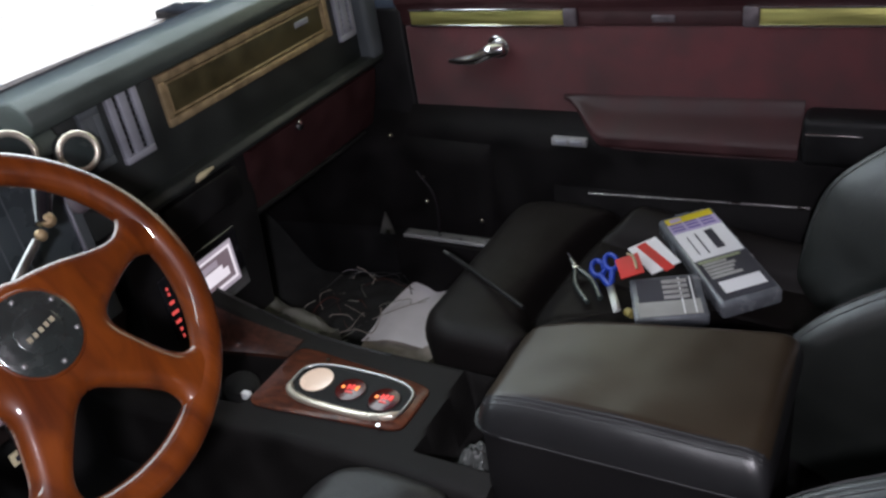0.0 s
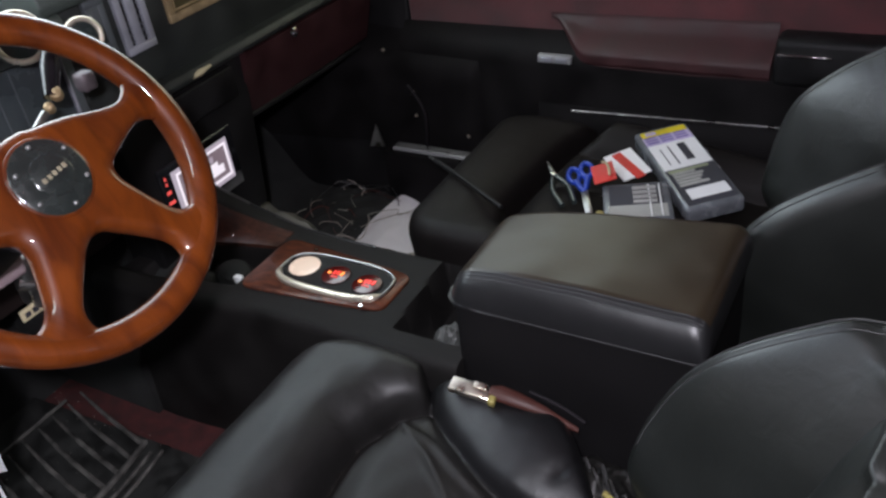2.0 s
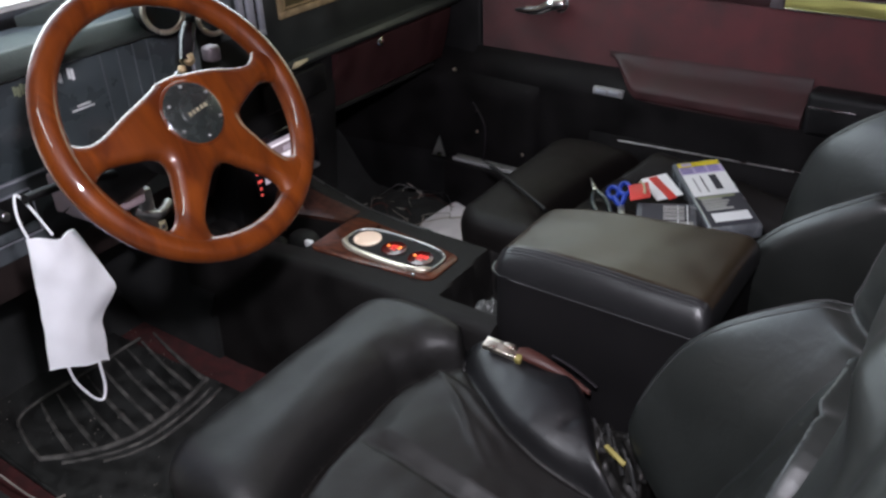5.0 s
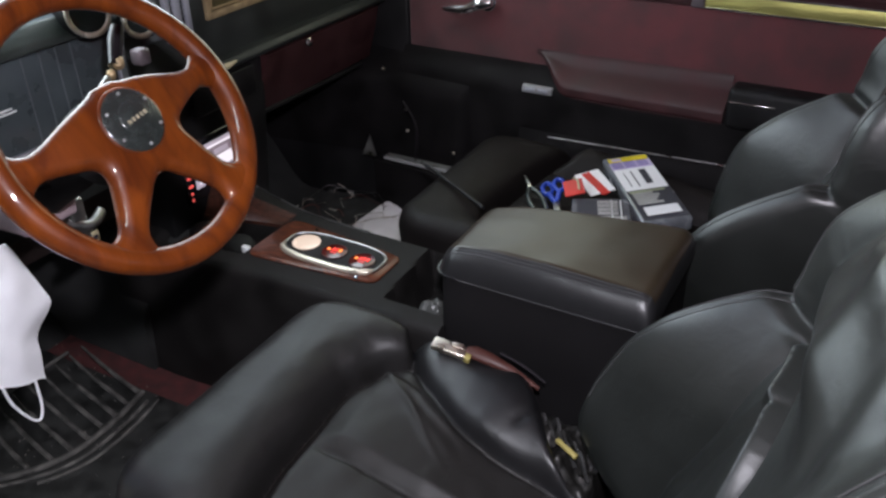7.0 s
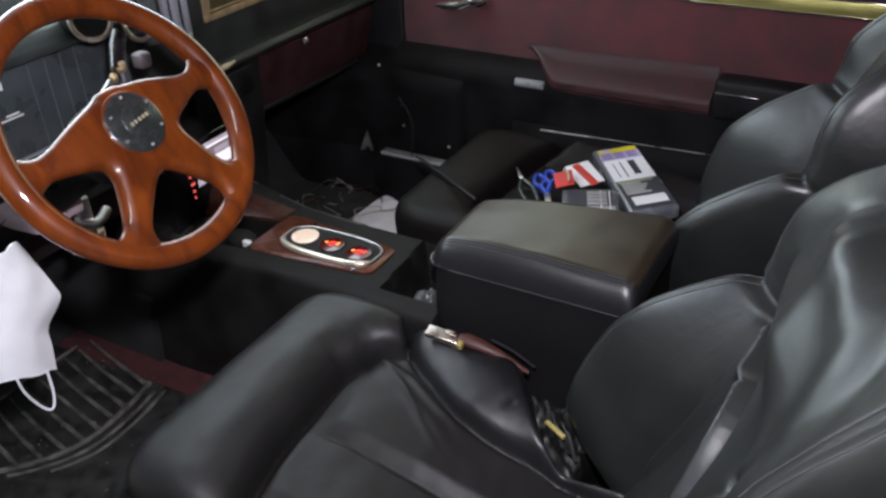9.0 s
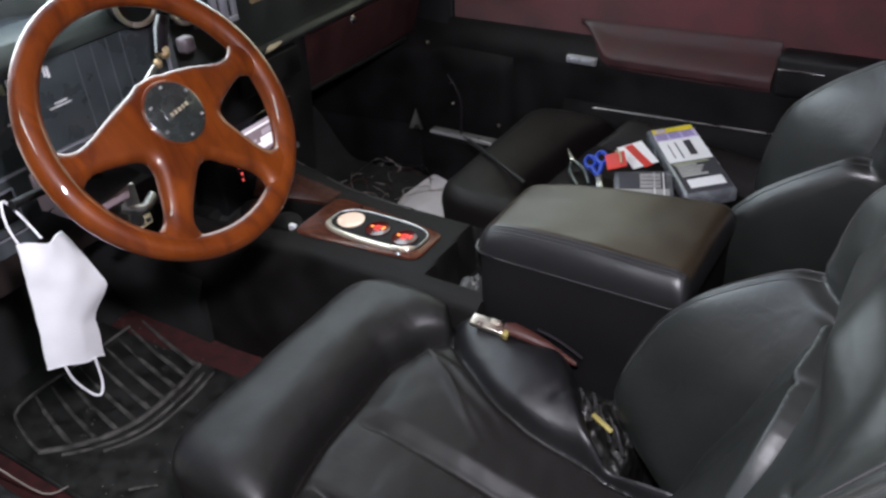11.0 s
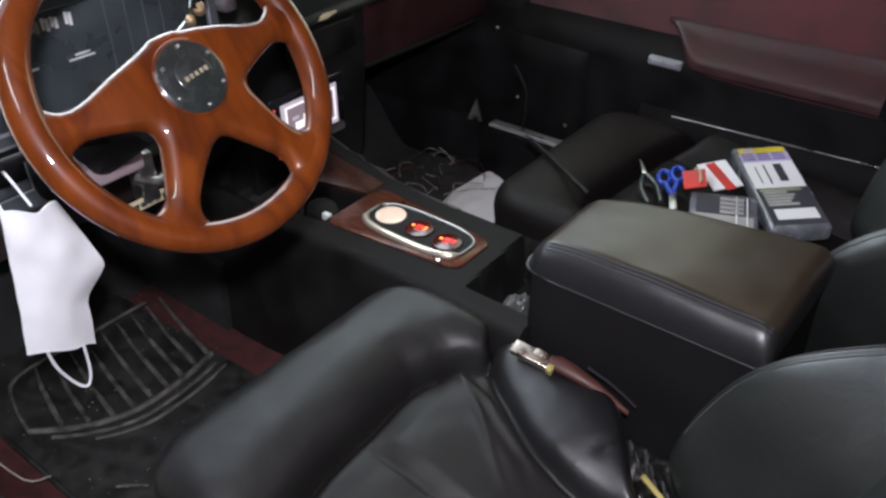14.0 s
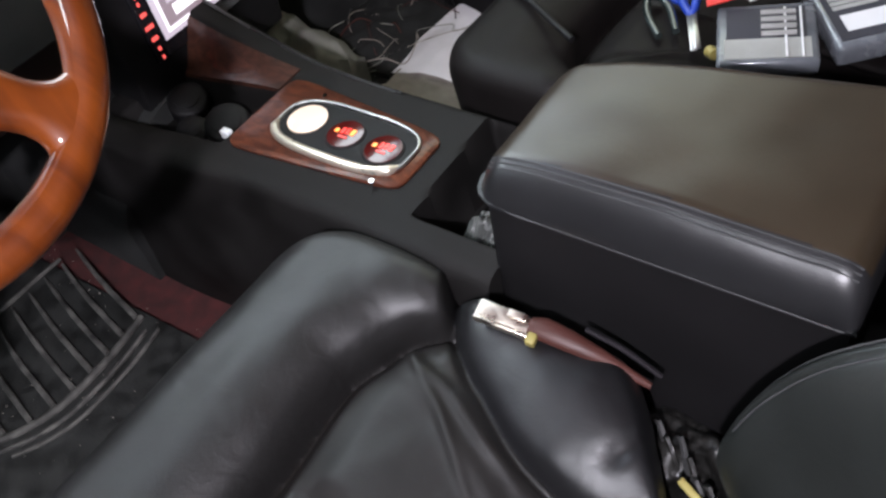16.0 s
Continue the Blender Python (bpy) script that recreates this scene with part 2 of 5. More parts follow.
# dark glass with bluish windscreen haze put into its base colour
M["hazeglass"] = mat("hazed_dark_glass", (0.048, 0.060, 0.066), 0.3, var=0.3, bump=0, coat=0.3)
M["darkburl"] = wood("dark_burl_wood", (0.07, 0.026, 0.016), (0.025, 0.010, 0.007), 45, (1, 2.2, 1), 0.45, 0.4)
M["warnlit"] = mat("warning_lamp", (0.3, 0.05, 0.05), 0.3, emit=(1.0, 0.20, 0.19), power=0.85, bump=0)
M["screwgrey"] = mat("dull_screw", (0.25, 0.25, 0.25), 0.45, 0.9, bump=0)
M["hose"] = mat("dark_shiny_hose", (0.03, 0.03, 0.03), 0.3)
glass = bpy.data.materials.new("windscreen_glass")
glass.use_nodes = True
gp = glass.node_tree.nodes["Principled BSDF"]
gp.inputs["Transmission Weight"].default_value, gp.inputs["Roughness"].default_value, gp.inputs["IOR"].default_value = 1.0, 0.0, 1.02
M["glass"] = glass


# ---- builders ----
def thing(name, base, label, category, group="", kind=""):
    ob = new(name)
    ob.location = base
    ob.empty_display_size = 0.05
    return tagged(ob, label, category, group, kind)


def part(name, bm, material, parent=None, label="", smooth=True):
    me = bpy.data.meshes.new(name)
    bm.normal_update()
    bm.to_mesh(me)
    bm.free()
    for p in me.polygons:
        p.use_smooth = smooth
    if smooth:
        me.set_sharp_from_angle(angle=radians(50))
    ob = new(name, me)
    me.materials.append(M[material] if isinstance(material, str) else material)
    if parent is not None:
        ob.parent = parent
        if parent.parent is None:
            ob.matrix_parent_inverse = Matrix.Translation(parent.location).inverted()
    if label:
        ob["label"] = label
    return ob


def solo(name, bm, material, label, category, kind="", group="", smooth=True):
    return tagged(part(name, bm, material, None, "", smooth), label, category, group, kind)


def mesh(verts, faces):
    bm = bmesh.new()
    vs = [bm.verts.new(v) for v in verts]
    for f in faces:
        if len(set(f)) > 2:
            try:
                bm.faces.new([vs[i] for i in f])
            except ValueError:
                pass
    return bm


def box(x0, x1, y0, y1, z0, z1, bevel=0.0, seg=2, m=None):
    bm = bmesh.new()
    bmesh.ops.create_cube(bm, size=1.0)
    for v in bm.verts:
        v.co = Vector(((x0 + x1) / 2 + v.co.x * (x1 - x0), (y0 + y1) / 2 + v.co.y * (y1 - y0), (z0 + z1) / 2 + v.co.z * (z1 - z0)))
    if bevel:
        bmesh.ops.bevel(bm, geom=bm.edges[:], offset=min(bevel, 0.49 * min(abs(x1 - x0), abs(y1 - y0), abs(z1 - z0))), segments=seg, profile=0.5, affect="EDGES")
    if m is not None:
        bm.transform(m)
    return bm


def join(*bms):
    out = bmesh.new()
    for b in bms:
        me = bpy.data.meshes.new("tmp")
        b.to_mesh(me)
        b.free()
        out.from_mesh(me)
        bpy.data.meshes.remove(me)
    return out


def loft(rings, cap=True, closed=False):
    n = len(rings[0])
    verts = [p for r in rings for p in r]
    faces = []
    k = len(rings)
    for i in range(k if closed else k - 1):
        for j in range(n):
            a, b = i * n + j, i * n + (j + 1) % n
            c, d = ((i + 1) % k) * n + (j + 1) % n, ((i + 1) % k) * n + j
            faces.append((a, b, c, d))
    if cap and not closed:
        faces += [tuple(range(n))[::-1], tuple((k - 1) * n + j for j in range(n))]
    return mesh(verts, faces)


def tube(pts, r, seg=8, closed=False):
    """A round bar along a smooth line through pts; r may be a list."""
    pts = [Vector(p) for p in pts]
    rad = r if isinstance(r, (list, tuple)) else [r] * len(pts)
    fine, fr = [], []
    k = len(pts)
    for i in range(k if closed else k - 1):
        p0, p1, p2, p3 = (pts[(i - 1) % k] if closed or i else pts[0], pts[i], pts[(i + 1) % k], pts[(i + 2) % k] if closed or i + 2 < k else pts[-1])
        for s in range(4):
            t = s / 4
            fine.append(0.5 * ((2 * p1) + (p2 - p0) * t + (2 * p0 - 5 * p1 + 4 * p2 - p3) * t * t + (3 * p1 - p0 - 3 * p2 + p3) * t ** 3))
            fr.append(rad[i] * (1 - t) + rad[(i + 1) % k] * t)
    if not closed:
        fine.append(pts[-1])
        fr.append(rad[-1])
    rings, up = [], None
    for i, p in enumerate(fine):
        a = fine[(i - 1) % len(fine)] if closed or i else p
        b = fine[(i + 1) % len(fine)] if closed or i + 1 < len(fine) else p
        d = (b - a).normalized()
        if up is None:
            up = d.orthogonal().normalized()
        up = (up - d * up.dot(d)).normalized()
        w = d.cross(up)
        rings.append([p + (up * math.cos(q) + w * math.sin(q)) * fr[i] for q in [2 * math.pi * j / seg for j in range(seg)]])
    return loft(rings, closed=closed)


def disc(c, n, r, depth, seg=32, dome=0.0, bevel=0.0):
    """A round plate at c facing n; depth goes back from the face; dome raises its middle."""
    n = Vector(n).normalized()
    q = n.to_track_quat("Z", "Y").to_matrix()
    prof = [(r, -depth), (r, -bevel)] + [(r - bevel * (1 - math.cos(a)), -bevel + bevel * math.sin(a)) for a in (0.5, 1.1, 1.57)] if bevel else [(r, -depth), (r, 0)]
    if dome:
        r1 = prof[-1][0]
        prof += [(r1 * (1 - i / 6), dome * (1 - (1 - i / 6) ** 2)) for i in range(1, 6)]
    rings = [[Vector(c) + q @ Vector((rr * math.cos(2 * math.pi * j / seg), rr * math.sin(2 * math.pi * j / seg), zz)) for j in range(seg)] for rr, zz in prof]
    return loft(rings)


def extrude(poly, axis, a, b, bevel=0.0, seg=2):
    """A flat outline carried along an axis from a to b. The outline's two coordinates are the other axes in order."""
    def at(p, s):
        return {"x": (s, p[0], p[1]), "y": (p[0], s, p[1]), "z": (p[0], p[1], s)}[axis]
    n = len(poly)
    bm = mesh([at(p, a) for p in poly] + [at(p, b) for p in poly], [tuple(range(n))[::-1], tuple(range(n, 2 * n))] + [(i, (i + 1) % n, n + (i + 1) % n, n + i) for i in range(n)])
    bmesh.ops.recalc_face_normals(bm, faces=bm.faces[:])
    if bevel:
        bmesh.ops.bevel(bm, geom=bm.edges[:], offset=bevel, segments=seg, profile=0.5, affect="EDGES")
    return bm


def sheet(f, nu, nv, thick=None):
    """A surface from f(u, v), u and v in 0..1; with thick a closed body: f(u, v) on top and thick(u, v) below."""
    top = [f(i / nu, j / nv) for i in range(nu + 1) for j in range(nv + 1)]
    idx = lambda i, j: i * (nv + 1) + j
    faces = [(idx(i, j), idx(i + 1, j), idx(i + 1, j + 1), idx(i, j + 1)) for i in range(nu) for j in range(nv)]
    if thick is None:
        return mesh(top, faces)
    n = len(top)
    low = [thick(i / nu, j / nv) for i in range(nu + 1) for j in range(nv + 1)]
    faces += [(n + idx(i, j), n + idx(i, j + 1), n + idx(i + 1, j + 1), n + idx(i + 1, j)) for i in range(nu) for j in range(nv)]
    for i in range(nu):
        faces += [(idx(i, 0), n + idx(i, 0), n + idx(i + 1, 0), idx(i + 1, 0)), (idx(i, nv), idx(i + 1, nv), n + idx(i + 1, nv), n + idx(i, nv))]
    for j in range(nv):
        faces += [(idx(0, j), idx(0, j + 1), n + idx(0, j + 1), n + idx(0, j)), (idx(nu, j), n + idx(nu, j), n + idx(nu, j + 1), idx(nu, j + 1))]
    bm = mesh(top + low, faces)
    bmesh.ops.recalc_face_normals(bm, faces=bm.faces[:])
    return bm


def frame_yz(x, y0, y1, z0, z1, w, d):
    """A rectangular frame in the plane x, its bars w wide and d deep towards the seats."""
    return join(box(x, x + d, y0, y1, z1 - w, z1, 0.0015), box(x, x + d, y0, y1, z0, z0 + w, 0.0015),
                box(x, x + d, y0, y0 + w, z0 + w, z1 - w, 0.0015), box(x, x + d, y1 - w, y1, z0 + w, z1 - w, 0.0015))


def smooth(t):
    t = min(1, max(0, t))
    return t * t * (3 - 2 * t)


def bump(d, w):
    return math.exp(-(d / w) ** 2)

# ---- the setting: car body and the place round it ----
solo("ground", box(-40, 40, -40, 40, -0.45, -0.35), "concrete", "pale concrete ground under the car", "ground", "structure")
solo("wall_south", box(-1.6, 5.1, -4.2, -4.0, -0.35, 2.6), "plaster", "plain plaster garage wall", "wall", "structure")
# unseen wall, added to keep sky light off the driver's side
solo("wall_west", box(-0.95, -0.82, -4.2, -1.15, -0.35, 2.6), "plaster", "unseen plain wall added to block sky light on the driver's side", "wall", "structure")
solo("wall_east", box(5.1, 5.3, -4.2, 3.2, -0.35, 2.6), "plaster", "plain plaster garage wall", "wall", "structure")
solo("wall_north", box(-0.55, 5.1, 3.0, 3.2, -0.35, 2.6), "plaster", "plain plaster garage wall", "wall", "structure")
solo("garage_ceiling", box(-0.95, 5.3, -4.2, 3.2, 2.6, 2.75), "plaster", "plain plaster garage ceiling", "ceiling", "structure")

# carpet tub: flat floor, toe board, and sills on both sides
solo("floor_1", box(-0.62, 1.25, -0.60, 0.0, -0.03, 0.0), "redcarpet", "burgundy carpet on the driver's floor", "floor", "structure")
solo("floor_2", box(-0.62, 1.25, 0.0, 0.60, -0.03, 0.0), "blackcarpet", "black carpet on the passenger floor", "floor", "structure")
solo("toe_board", extrude([(-0.95, 0.34), (-0.90, 0.34), (-0.56, 0.0), (-0.62, -0.03)], "y", -0.64, 0.64), "blackcarpet", "black carpeted sloping toe board", "toe board", "structure")
solo("tunnel", sheet(lambda u, v: (-0.93 + 0.60 * u, -0.15 + 0.30 * v, 0.225 * math.sin(math.pi * min(1, max(0, 0.06 + 0.88 * v))) ** 0.45), 6, 24, lambda u, v: (-0.93 + 0.60 * u, -0.15 + 0.30 * v, 0.0)), "blackcarpet", "black carpeted tunnel ahead of the console", "tunnel", "structure")
solo("firewall", box(-0.97, -0.95, -0.72, 0.72, -0.05, 0.55), "blackcarpet", "black firewall behind the dashboard", "firewall", "structure")


def sill(s, name, m, label):
    prof = [(s * 0.60, 0.0), (s * 0.615, 0.105), (s * 0.63, 0.125), (s * 0.665, 0.13), (s * 0.70, 0.125), (s * 0.735, 0.115), (s * 0.745, -0.12), (s * 0.60, -0.12)]
    ob = solo(name, extrude(prof, "x", -0.72, 1.25), m, label, "sill", "structure")
    return ob


sill(-1, "sill_1", "sillcarpet", "burgundy carpeted door sill")
sill(1, "sill_2", "plastic", "black passenger door sill")
solo("hinge_post", box(-0.95, -0.272, 0.705, 0.78, -0.1, 0.59, 0.006), "plastic", "black trimmed hinge post ahead of the passenger door", "post", "structure")
solo("cowl", box(-0.96, -0.87, -0.74, 0.74, 0.53, 0.572, 0.01), "plastic", "black cowl below the windscreen", "cowl", "structure")
solo("roof", sheet(lambda u, v: (-0.08 + 1.43 * u, -0.60 + 1.2 * v, 1.10 + 0.05 * math.sin(math.pi * v) - 0.04 * (1 - u) ** 2), 12, 12,
                   lambda u, v: (-0.08 + 1.43 * u, -0.60 + 1.2 * v, 1.13 + 0.05 * math.sin(math.pi * v) - 0.04 * (1 - u) ** 2)), "headliner", "burgundy cloth headliner under the roof", "roof", "structure")
for s, name in ((-1, "pillar_1"), (1, "pillar_2")):
    solo(name, tube([(-0.58, s * 0.73, 0.60), (-0.40, s * 0.70, 0.80), (-0.06, s * 0.63, 1.10)], 0.028), "headliner", "slim windscreen pillar trimmed in burgundy", "pillar", "structure")
    solo(name.replace("pillar", "rear_post"), tube([(1.22, s * 0.70, 0.0), (1.24, s * 0.70, 0.6), (1.26, s * 0.62, 1.10)], 0.06), "headliner", "door post trimmed in burgundy", "pillar", "structure")
solo("rear_bulkhead", box(1.28, 1.32, -0.72, 0.72, -0.1, 0.75, 0.01), "redvinyl", "burgundy panel behind the seats", "panel", "structure")
ws = solo("windscreen", sheet(lambda u, v: (-0.85 + 0.59 * u - 0.05 * math.sin(math.pi * v) * (1 - u), -0.68 + 1.36 * v + 0.09 * u * (0.5 - v), 0.585 + 0.505 * u), 6, 12,
                              lambda u, v: (-0.855 + 0.59 * u - 0.05 * math.sin(math.pi * v) * (1 - u), -0.68 + 1.36 * v + 0.09 * u * (0.5 - v), 0.589 + 0.505 * u)), "glass", "clear raked windscreen above the dashboard", "windscreen", "structure")
ws.visible_shadow = False
solo("hood", sheet(lambda u, v: (-2.75 + 1.83 * u, -0.93 + 1.86 * v, 0.48 + 0.085 * u + 0.02 * math.sin(math.pi * v)), 16, 16,
                   lambda u, v: (-2.75 + 1.83 * u, -0.93 + 1.86 * v, 0.46 + 0.085 * u + 0.02 * math.sin(math.pi * v))), "white_paint", "white painted bonnet in bright daylight", "bonnet", "structure")

# pale stones on the ground ahead of the car
rs = random.Random(3)
for i, (x, y, r) in enumerate(((-4.86, 3.46, 0.15), (-4.62, 3.70, 0.10), (-4.60, 4.30, 0.17), (-4.66, 4.85, 0.15), (-4.5, 5.4, 0.16))):
    bm = bmesh.new()
    bmesh.ops.create_icosphere(bm, subdivisions=3, radius=r)
    for v in bm.verts:
        v.co = Vector((x, y, -0.33 + r * 0.45)) + Vector((v.co.x, v.co.y, v.co.z * 0.6)) * (1 + 0.25 * noise.noise(v.co * 6 + Vector((i, 0, 0))))
    solo("stone", bm, "stone", "pale grey-green stone on the ground ahead of the car", "stone", group="stones")

# ---- steering wheel and column ----
TILT_W = radians(34)
WC = Vector((0.022, -0.374, 0.6415))
WN, WU, WV = Vector((math.cos(TILT_W), 0, math.sin(TILT_W))), Vector((0, 1, 0)), Vector((-math.sin(TILT_W), 0, math.cos(TILT_W)))


def on_wheel(r, ang, out=0.0):
    a = radians(ang)
    return WC + WU * r * math.cos(a) + WV * r * math.sin(a) + WN * out


wheel = thing("steering_wheel", WC, "glossy reddish wooden four-spoke steering wheel with dark round hub", "steering wheel")
RIM = 0.1540
rings = []
for i in range(96):
    a = 360 * i / 96
    c, e = on_wheel(RIM, a), (on_wheel(1, a) - WC)
    grip = 0.0146 + 0.0012 * (math.cos(radians(a) * 2) ** 2)
    rings.append([c + e * grip * math.cos(q) + WN * grip * math.sin(q) for q in [2 * math.pi * j / 20 for j in range(20)]])
rim = part("rim", loft(rings, closed=True), "wheelwood", wheel)
# one-piece plate: a hub and four spokes that flow into each other and into the rim
SPOKES = ((9, 0.0135, 0.020, 0.005), (181, 0.015, 0.018, -0.003), (-52, 0.0180, 0.012, 0.0), (-122, 0.0165, 0.012, 0.0))


def smin(a, b, k):
    h = max(0.0, k - abs(a - b)) / k
    return min(a, b) - h * h * k * 0.25


def plate(p, q):
    """Distance to the outline of the plate in the wheel's plane, minus inside."""
    r = math.hypot(p, q)
    f = r - 0.044
    for ang, w0, w1, off in SPOKES:
        c, s_ = math.cos(radians(ang)), math.sin(radians(ang))
        along, across = p * c + q * s_, -p * s_ + q * c
        flare = smooth((0.122 - along) / 0.085)
        f = smin(f, max(abs(across - off * flare) - (w0 + w1 * flare), -along, along - RIM), 0.024)
    return smin(f, abs(r - RIM) - 0.009, 0.032)


def clipped_plate(n=150, size=0.166):
    """Both faces of the plate from a fine grid, cut along its outline, its edges rounded."""
    step = 2 * size / n
    val, verts, faces, at = {}, [], [], {}
    for i in range(n + 1):
        for j in range(n + 1):
            p, q = -size + i * step, -size + j * step
            val[i, j] = plate(p, q)

    def vert(key, p, q, d, side):
        if d > -1e-6:
            side = 0
        if (key, side) not in at:
            e = min(1.0, max(0.0, -d) / 0.013)
            r = math.hypot(p, q)
            th = 0.0125 * math.sqrt(1 - (1 - e) ** 2)
            at[key, side] = len(verts)
            verts.append(WC + WU * p + WV * q + WN * (0.005 * smooth((0.13 - r) / 0.09) + side * th))
        return at[key, side]

    for i in range(n):
        for j in range(n):
            for tri in (((i, j), (i + 1, j), (i + 1, j + 1)), ((i, j), (i + 1, j + 1), (i, j + 1))):
                if all(val[k] >= 0 for k in tri):
                    continue
                for side in (1, -1):
                    poly = []
                    for a_, b_ in zip(tri, tri[1:] + tri[:1]):
                        if val[a_] < 0:
                            poly.append(vert(a_, -size + a_[0] * step, -size + a_[1] * step, val[a_], side))
                        if (val[a_] < 0) != (val[b_] < 0):
                            t = val[a_] / (val[a_] - val[b_])
                            poly.append(vert((min(a_, b_), max(a_, b_)), -size + (a_[0] + (b_[0] - a_[0]) * t) * step, -size + (a_[1] + (b_[1] - a_[1]) * t) * step, 0.0, 0))
                    faces.append(tuple(poly) if side > 0 else tuple(poly[::-1]))
    return mesh(verts, faces)


part("spoke_plate", clipped_plate(), "wheelwood", wheel, "one-piece wooden hub plate with four spokes")
part("hub_ring", disc(WC + WN * 0.0195, WN, 0.0395, 0.010, 48, bevel=0.003), "wheelwood", wheel, "turned wooden ring round the hub cap")
cap = part("hub_cap", disc(WC + WN * 0.0205, WN, 0.0372, 0.012, 48, dome=0.006, bevel=0.003), "hubglass", wheel, "smoky dark round hub cap")
part("cap_boss", disc(WC + WN * 0.0262, WN, 0.0200, 0.006, 40, dome=0.003, bevel=0.0015), "hubglass", cap)
for i in range(6):
    part("screw", disc(on_wheel(0.0305, 60 * i + 31, 0.0242), WN, 0.0020, 0.004, 10, dome=0.0008), "screwgrey", cap)
for dx, w in ((-0.012, 0.0045), (-0.006, 0.004), (0.0, 0.0045), (0.006, 0.004), (0.012, 0.0045)):
    q = Matrix.Translation(WC + WN * 0.0294 + WU * dx + WV * (0.001 * dx / 0.006)) @ WN.to_track_quat("Z", "Y").to_matrix().to_4x4()
    part("mark", box(-w / 2.4, w / 2.4, -0.0022, 0.0022, -0.0012, 0.0002, m=q), "dimmark", cap, "dull gold unreadable lettering")

column = thing("steering_column", (-0.30, -0.375, 0.42), "dark steering column with chrome gear lever", "steering column")
part("shroud", tube([WC - WN * 0.03, WC - WN * 0.16, WC - WN * 0.40], [0.028, 0.030, 0.032], 20), "plastic", column)
part("collar", disc(WC - WN * 0.028, WN, 0.048, 0.03, 28, bevel=0.006), "plastic", column)
part("gear_lever", tube([(-0.13, -0.335, 0.565), (-0.17, -0.27, 0.590), (-0.19, -0.215, 0.612)], [0.007, 0.006, 0.005], 10), "steel", column, "plain bright steel lever")
part("lever_joint", join(disc((-0.185, -0.197, 0.632), (0.6, -0.5, 0.6), 0.008, 0.016, 16, dome=0.003, bevel=0.003), disc((-0.19, -0.208, 0.617), (0.6, -0.5, 0.6), 0.006, 0.012, 14, dome=0.003)), "goldframe", column, "dull gold lever joint")
part("lever_knob", tube([(-0.19, -0.20, 0.625), (-0.205, -0.178, 0.65), (-0.21, -0.165, 0.668)], [0.009, 0.012, 0.009], 14), "gloss", column)
part("key_lock", box(-0.222, -0.200, -0.146, -0.124, 0.604, 0.628, 0.005), "capgrey", column)
part("indicator_stalk", tube([(-0.10, -0.40, 0.555), (-0.11, -0.47, 0.565), (-0.10, -0.52, 0.572)], [0.006, 0.005, 0.006], 10), "plastic", column)
for i, (y, z, r) in enumerate(((-0.062, 0.640, 0.025), (-0.150, 0.672, 0.032))):
    pod = thing("gauge_pod", (-0.31, y, z - r), "small round black gauge pod with a bright rim on the dashboard", "gauge", "gauge pods")
    nn = (0.93, -0.28, 0.22)
    part("body", disc((-0.285, y, z), nn, r, 0.05, 32, bevel=0.006), "plastic", pod)
    v = Vector(nn).normalized()
    q = v.to_track_quat("Z", "Y").to_matrix()
    part("bezel", tube([Vector((-0.285, y, z)) + q @ Vector((r * 0.93 * math.cos(a), r * 0.93 * math.sin(a), 0.001)) for a in [2 * math.pi * k / 16 for k in range(16)]], 0.0042, 8, True), "lip", pod)
    part("lens", disc(Vector((-0.285, y, z)) + v * 0.002, nn, r * 0.82, 0.003, 24, dome=0.002), "glassdark", pod)
under = thing("column_bracket", (-0.22, -0.365, 0.46), "mauve plastic cover hanging under the steering column", "cover")
part("cover", extrude([(-0.27, 0.455), (-0.17, 0.462), (-0.165, 0.502), (-0.20, 0.522), (-0.27, 0.515)], "y", -0.405, -0.325, 0.005), "mauve", under)
part("bracket", join(box(-0.22, -0.19, -0.325, -0.30, 0.40, 0.47, 0.004), tube([(-0.2, -0.33, 0.44), (-0.19, -0.30, 0.425), (-0.2, -0.27, 0.43)], 0.008)), "steel", under, "bright bent metal bracket")
part("tag", box(-0.2, -0.196, -0.345, -0.285, 0.392, 0.408, 0.001), "ivory", under, "yellowed paper tag with unreadable print")
part("tag_print", join(*[box(-0.197, -0.1945, -0.34 + 0.011 * i, -0.333 + 0.011 * i, 0.397, 0.403) for i in range(5)]), "ink", under)

# ---- dashboard ----
dash = thing("dashboard", (-0.55, 0.02, 0.30), "black padded dashboard with gold-framed panel, vents and instruments", "dashboard")
part("top_pad", extrude([(-0.348, 0.664), (-0.326, 0.668), (-0.320, 0.682), (-0.326, 0.700), (-0.350, 0.711), (-0.42, 0.706), (-0.60, 0.655), (-0.84, 0.580), (-0.84, 0.50), (-0.40, 0.60)], "y", -0.085, 0.695, 0.004), "padgreen", dash, "thick dark green-black padding")
part("cluster_pad", extrude([(-0.348, 0.640), (-0.326, 0.645), (-0.320, 0.652), (-0.326, 0.662), (-0.350, 0.668), (-0.42, 0.660), (-0.60, 0.606), (-0.84, 0.560), (-0.84, 0.50), (-0.40, 0.60)], "y", -0.68, -0.087, 0.004), "padgreen", dash, "lower dark pad over the instruments")
part("face", box(-0.40, -0.345, -0.05, 0.69, 0.488, 0.666, 0.004), "dark", dash)
part("ledge", extrude([(-0.40, 0.486), (-0.322, 0.490), (-0.314, 0.500), (-0.322, 0.510), (-0.40, 0.512)], "y", 0.0, 0.69, 0.003), "dark", dash)
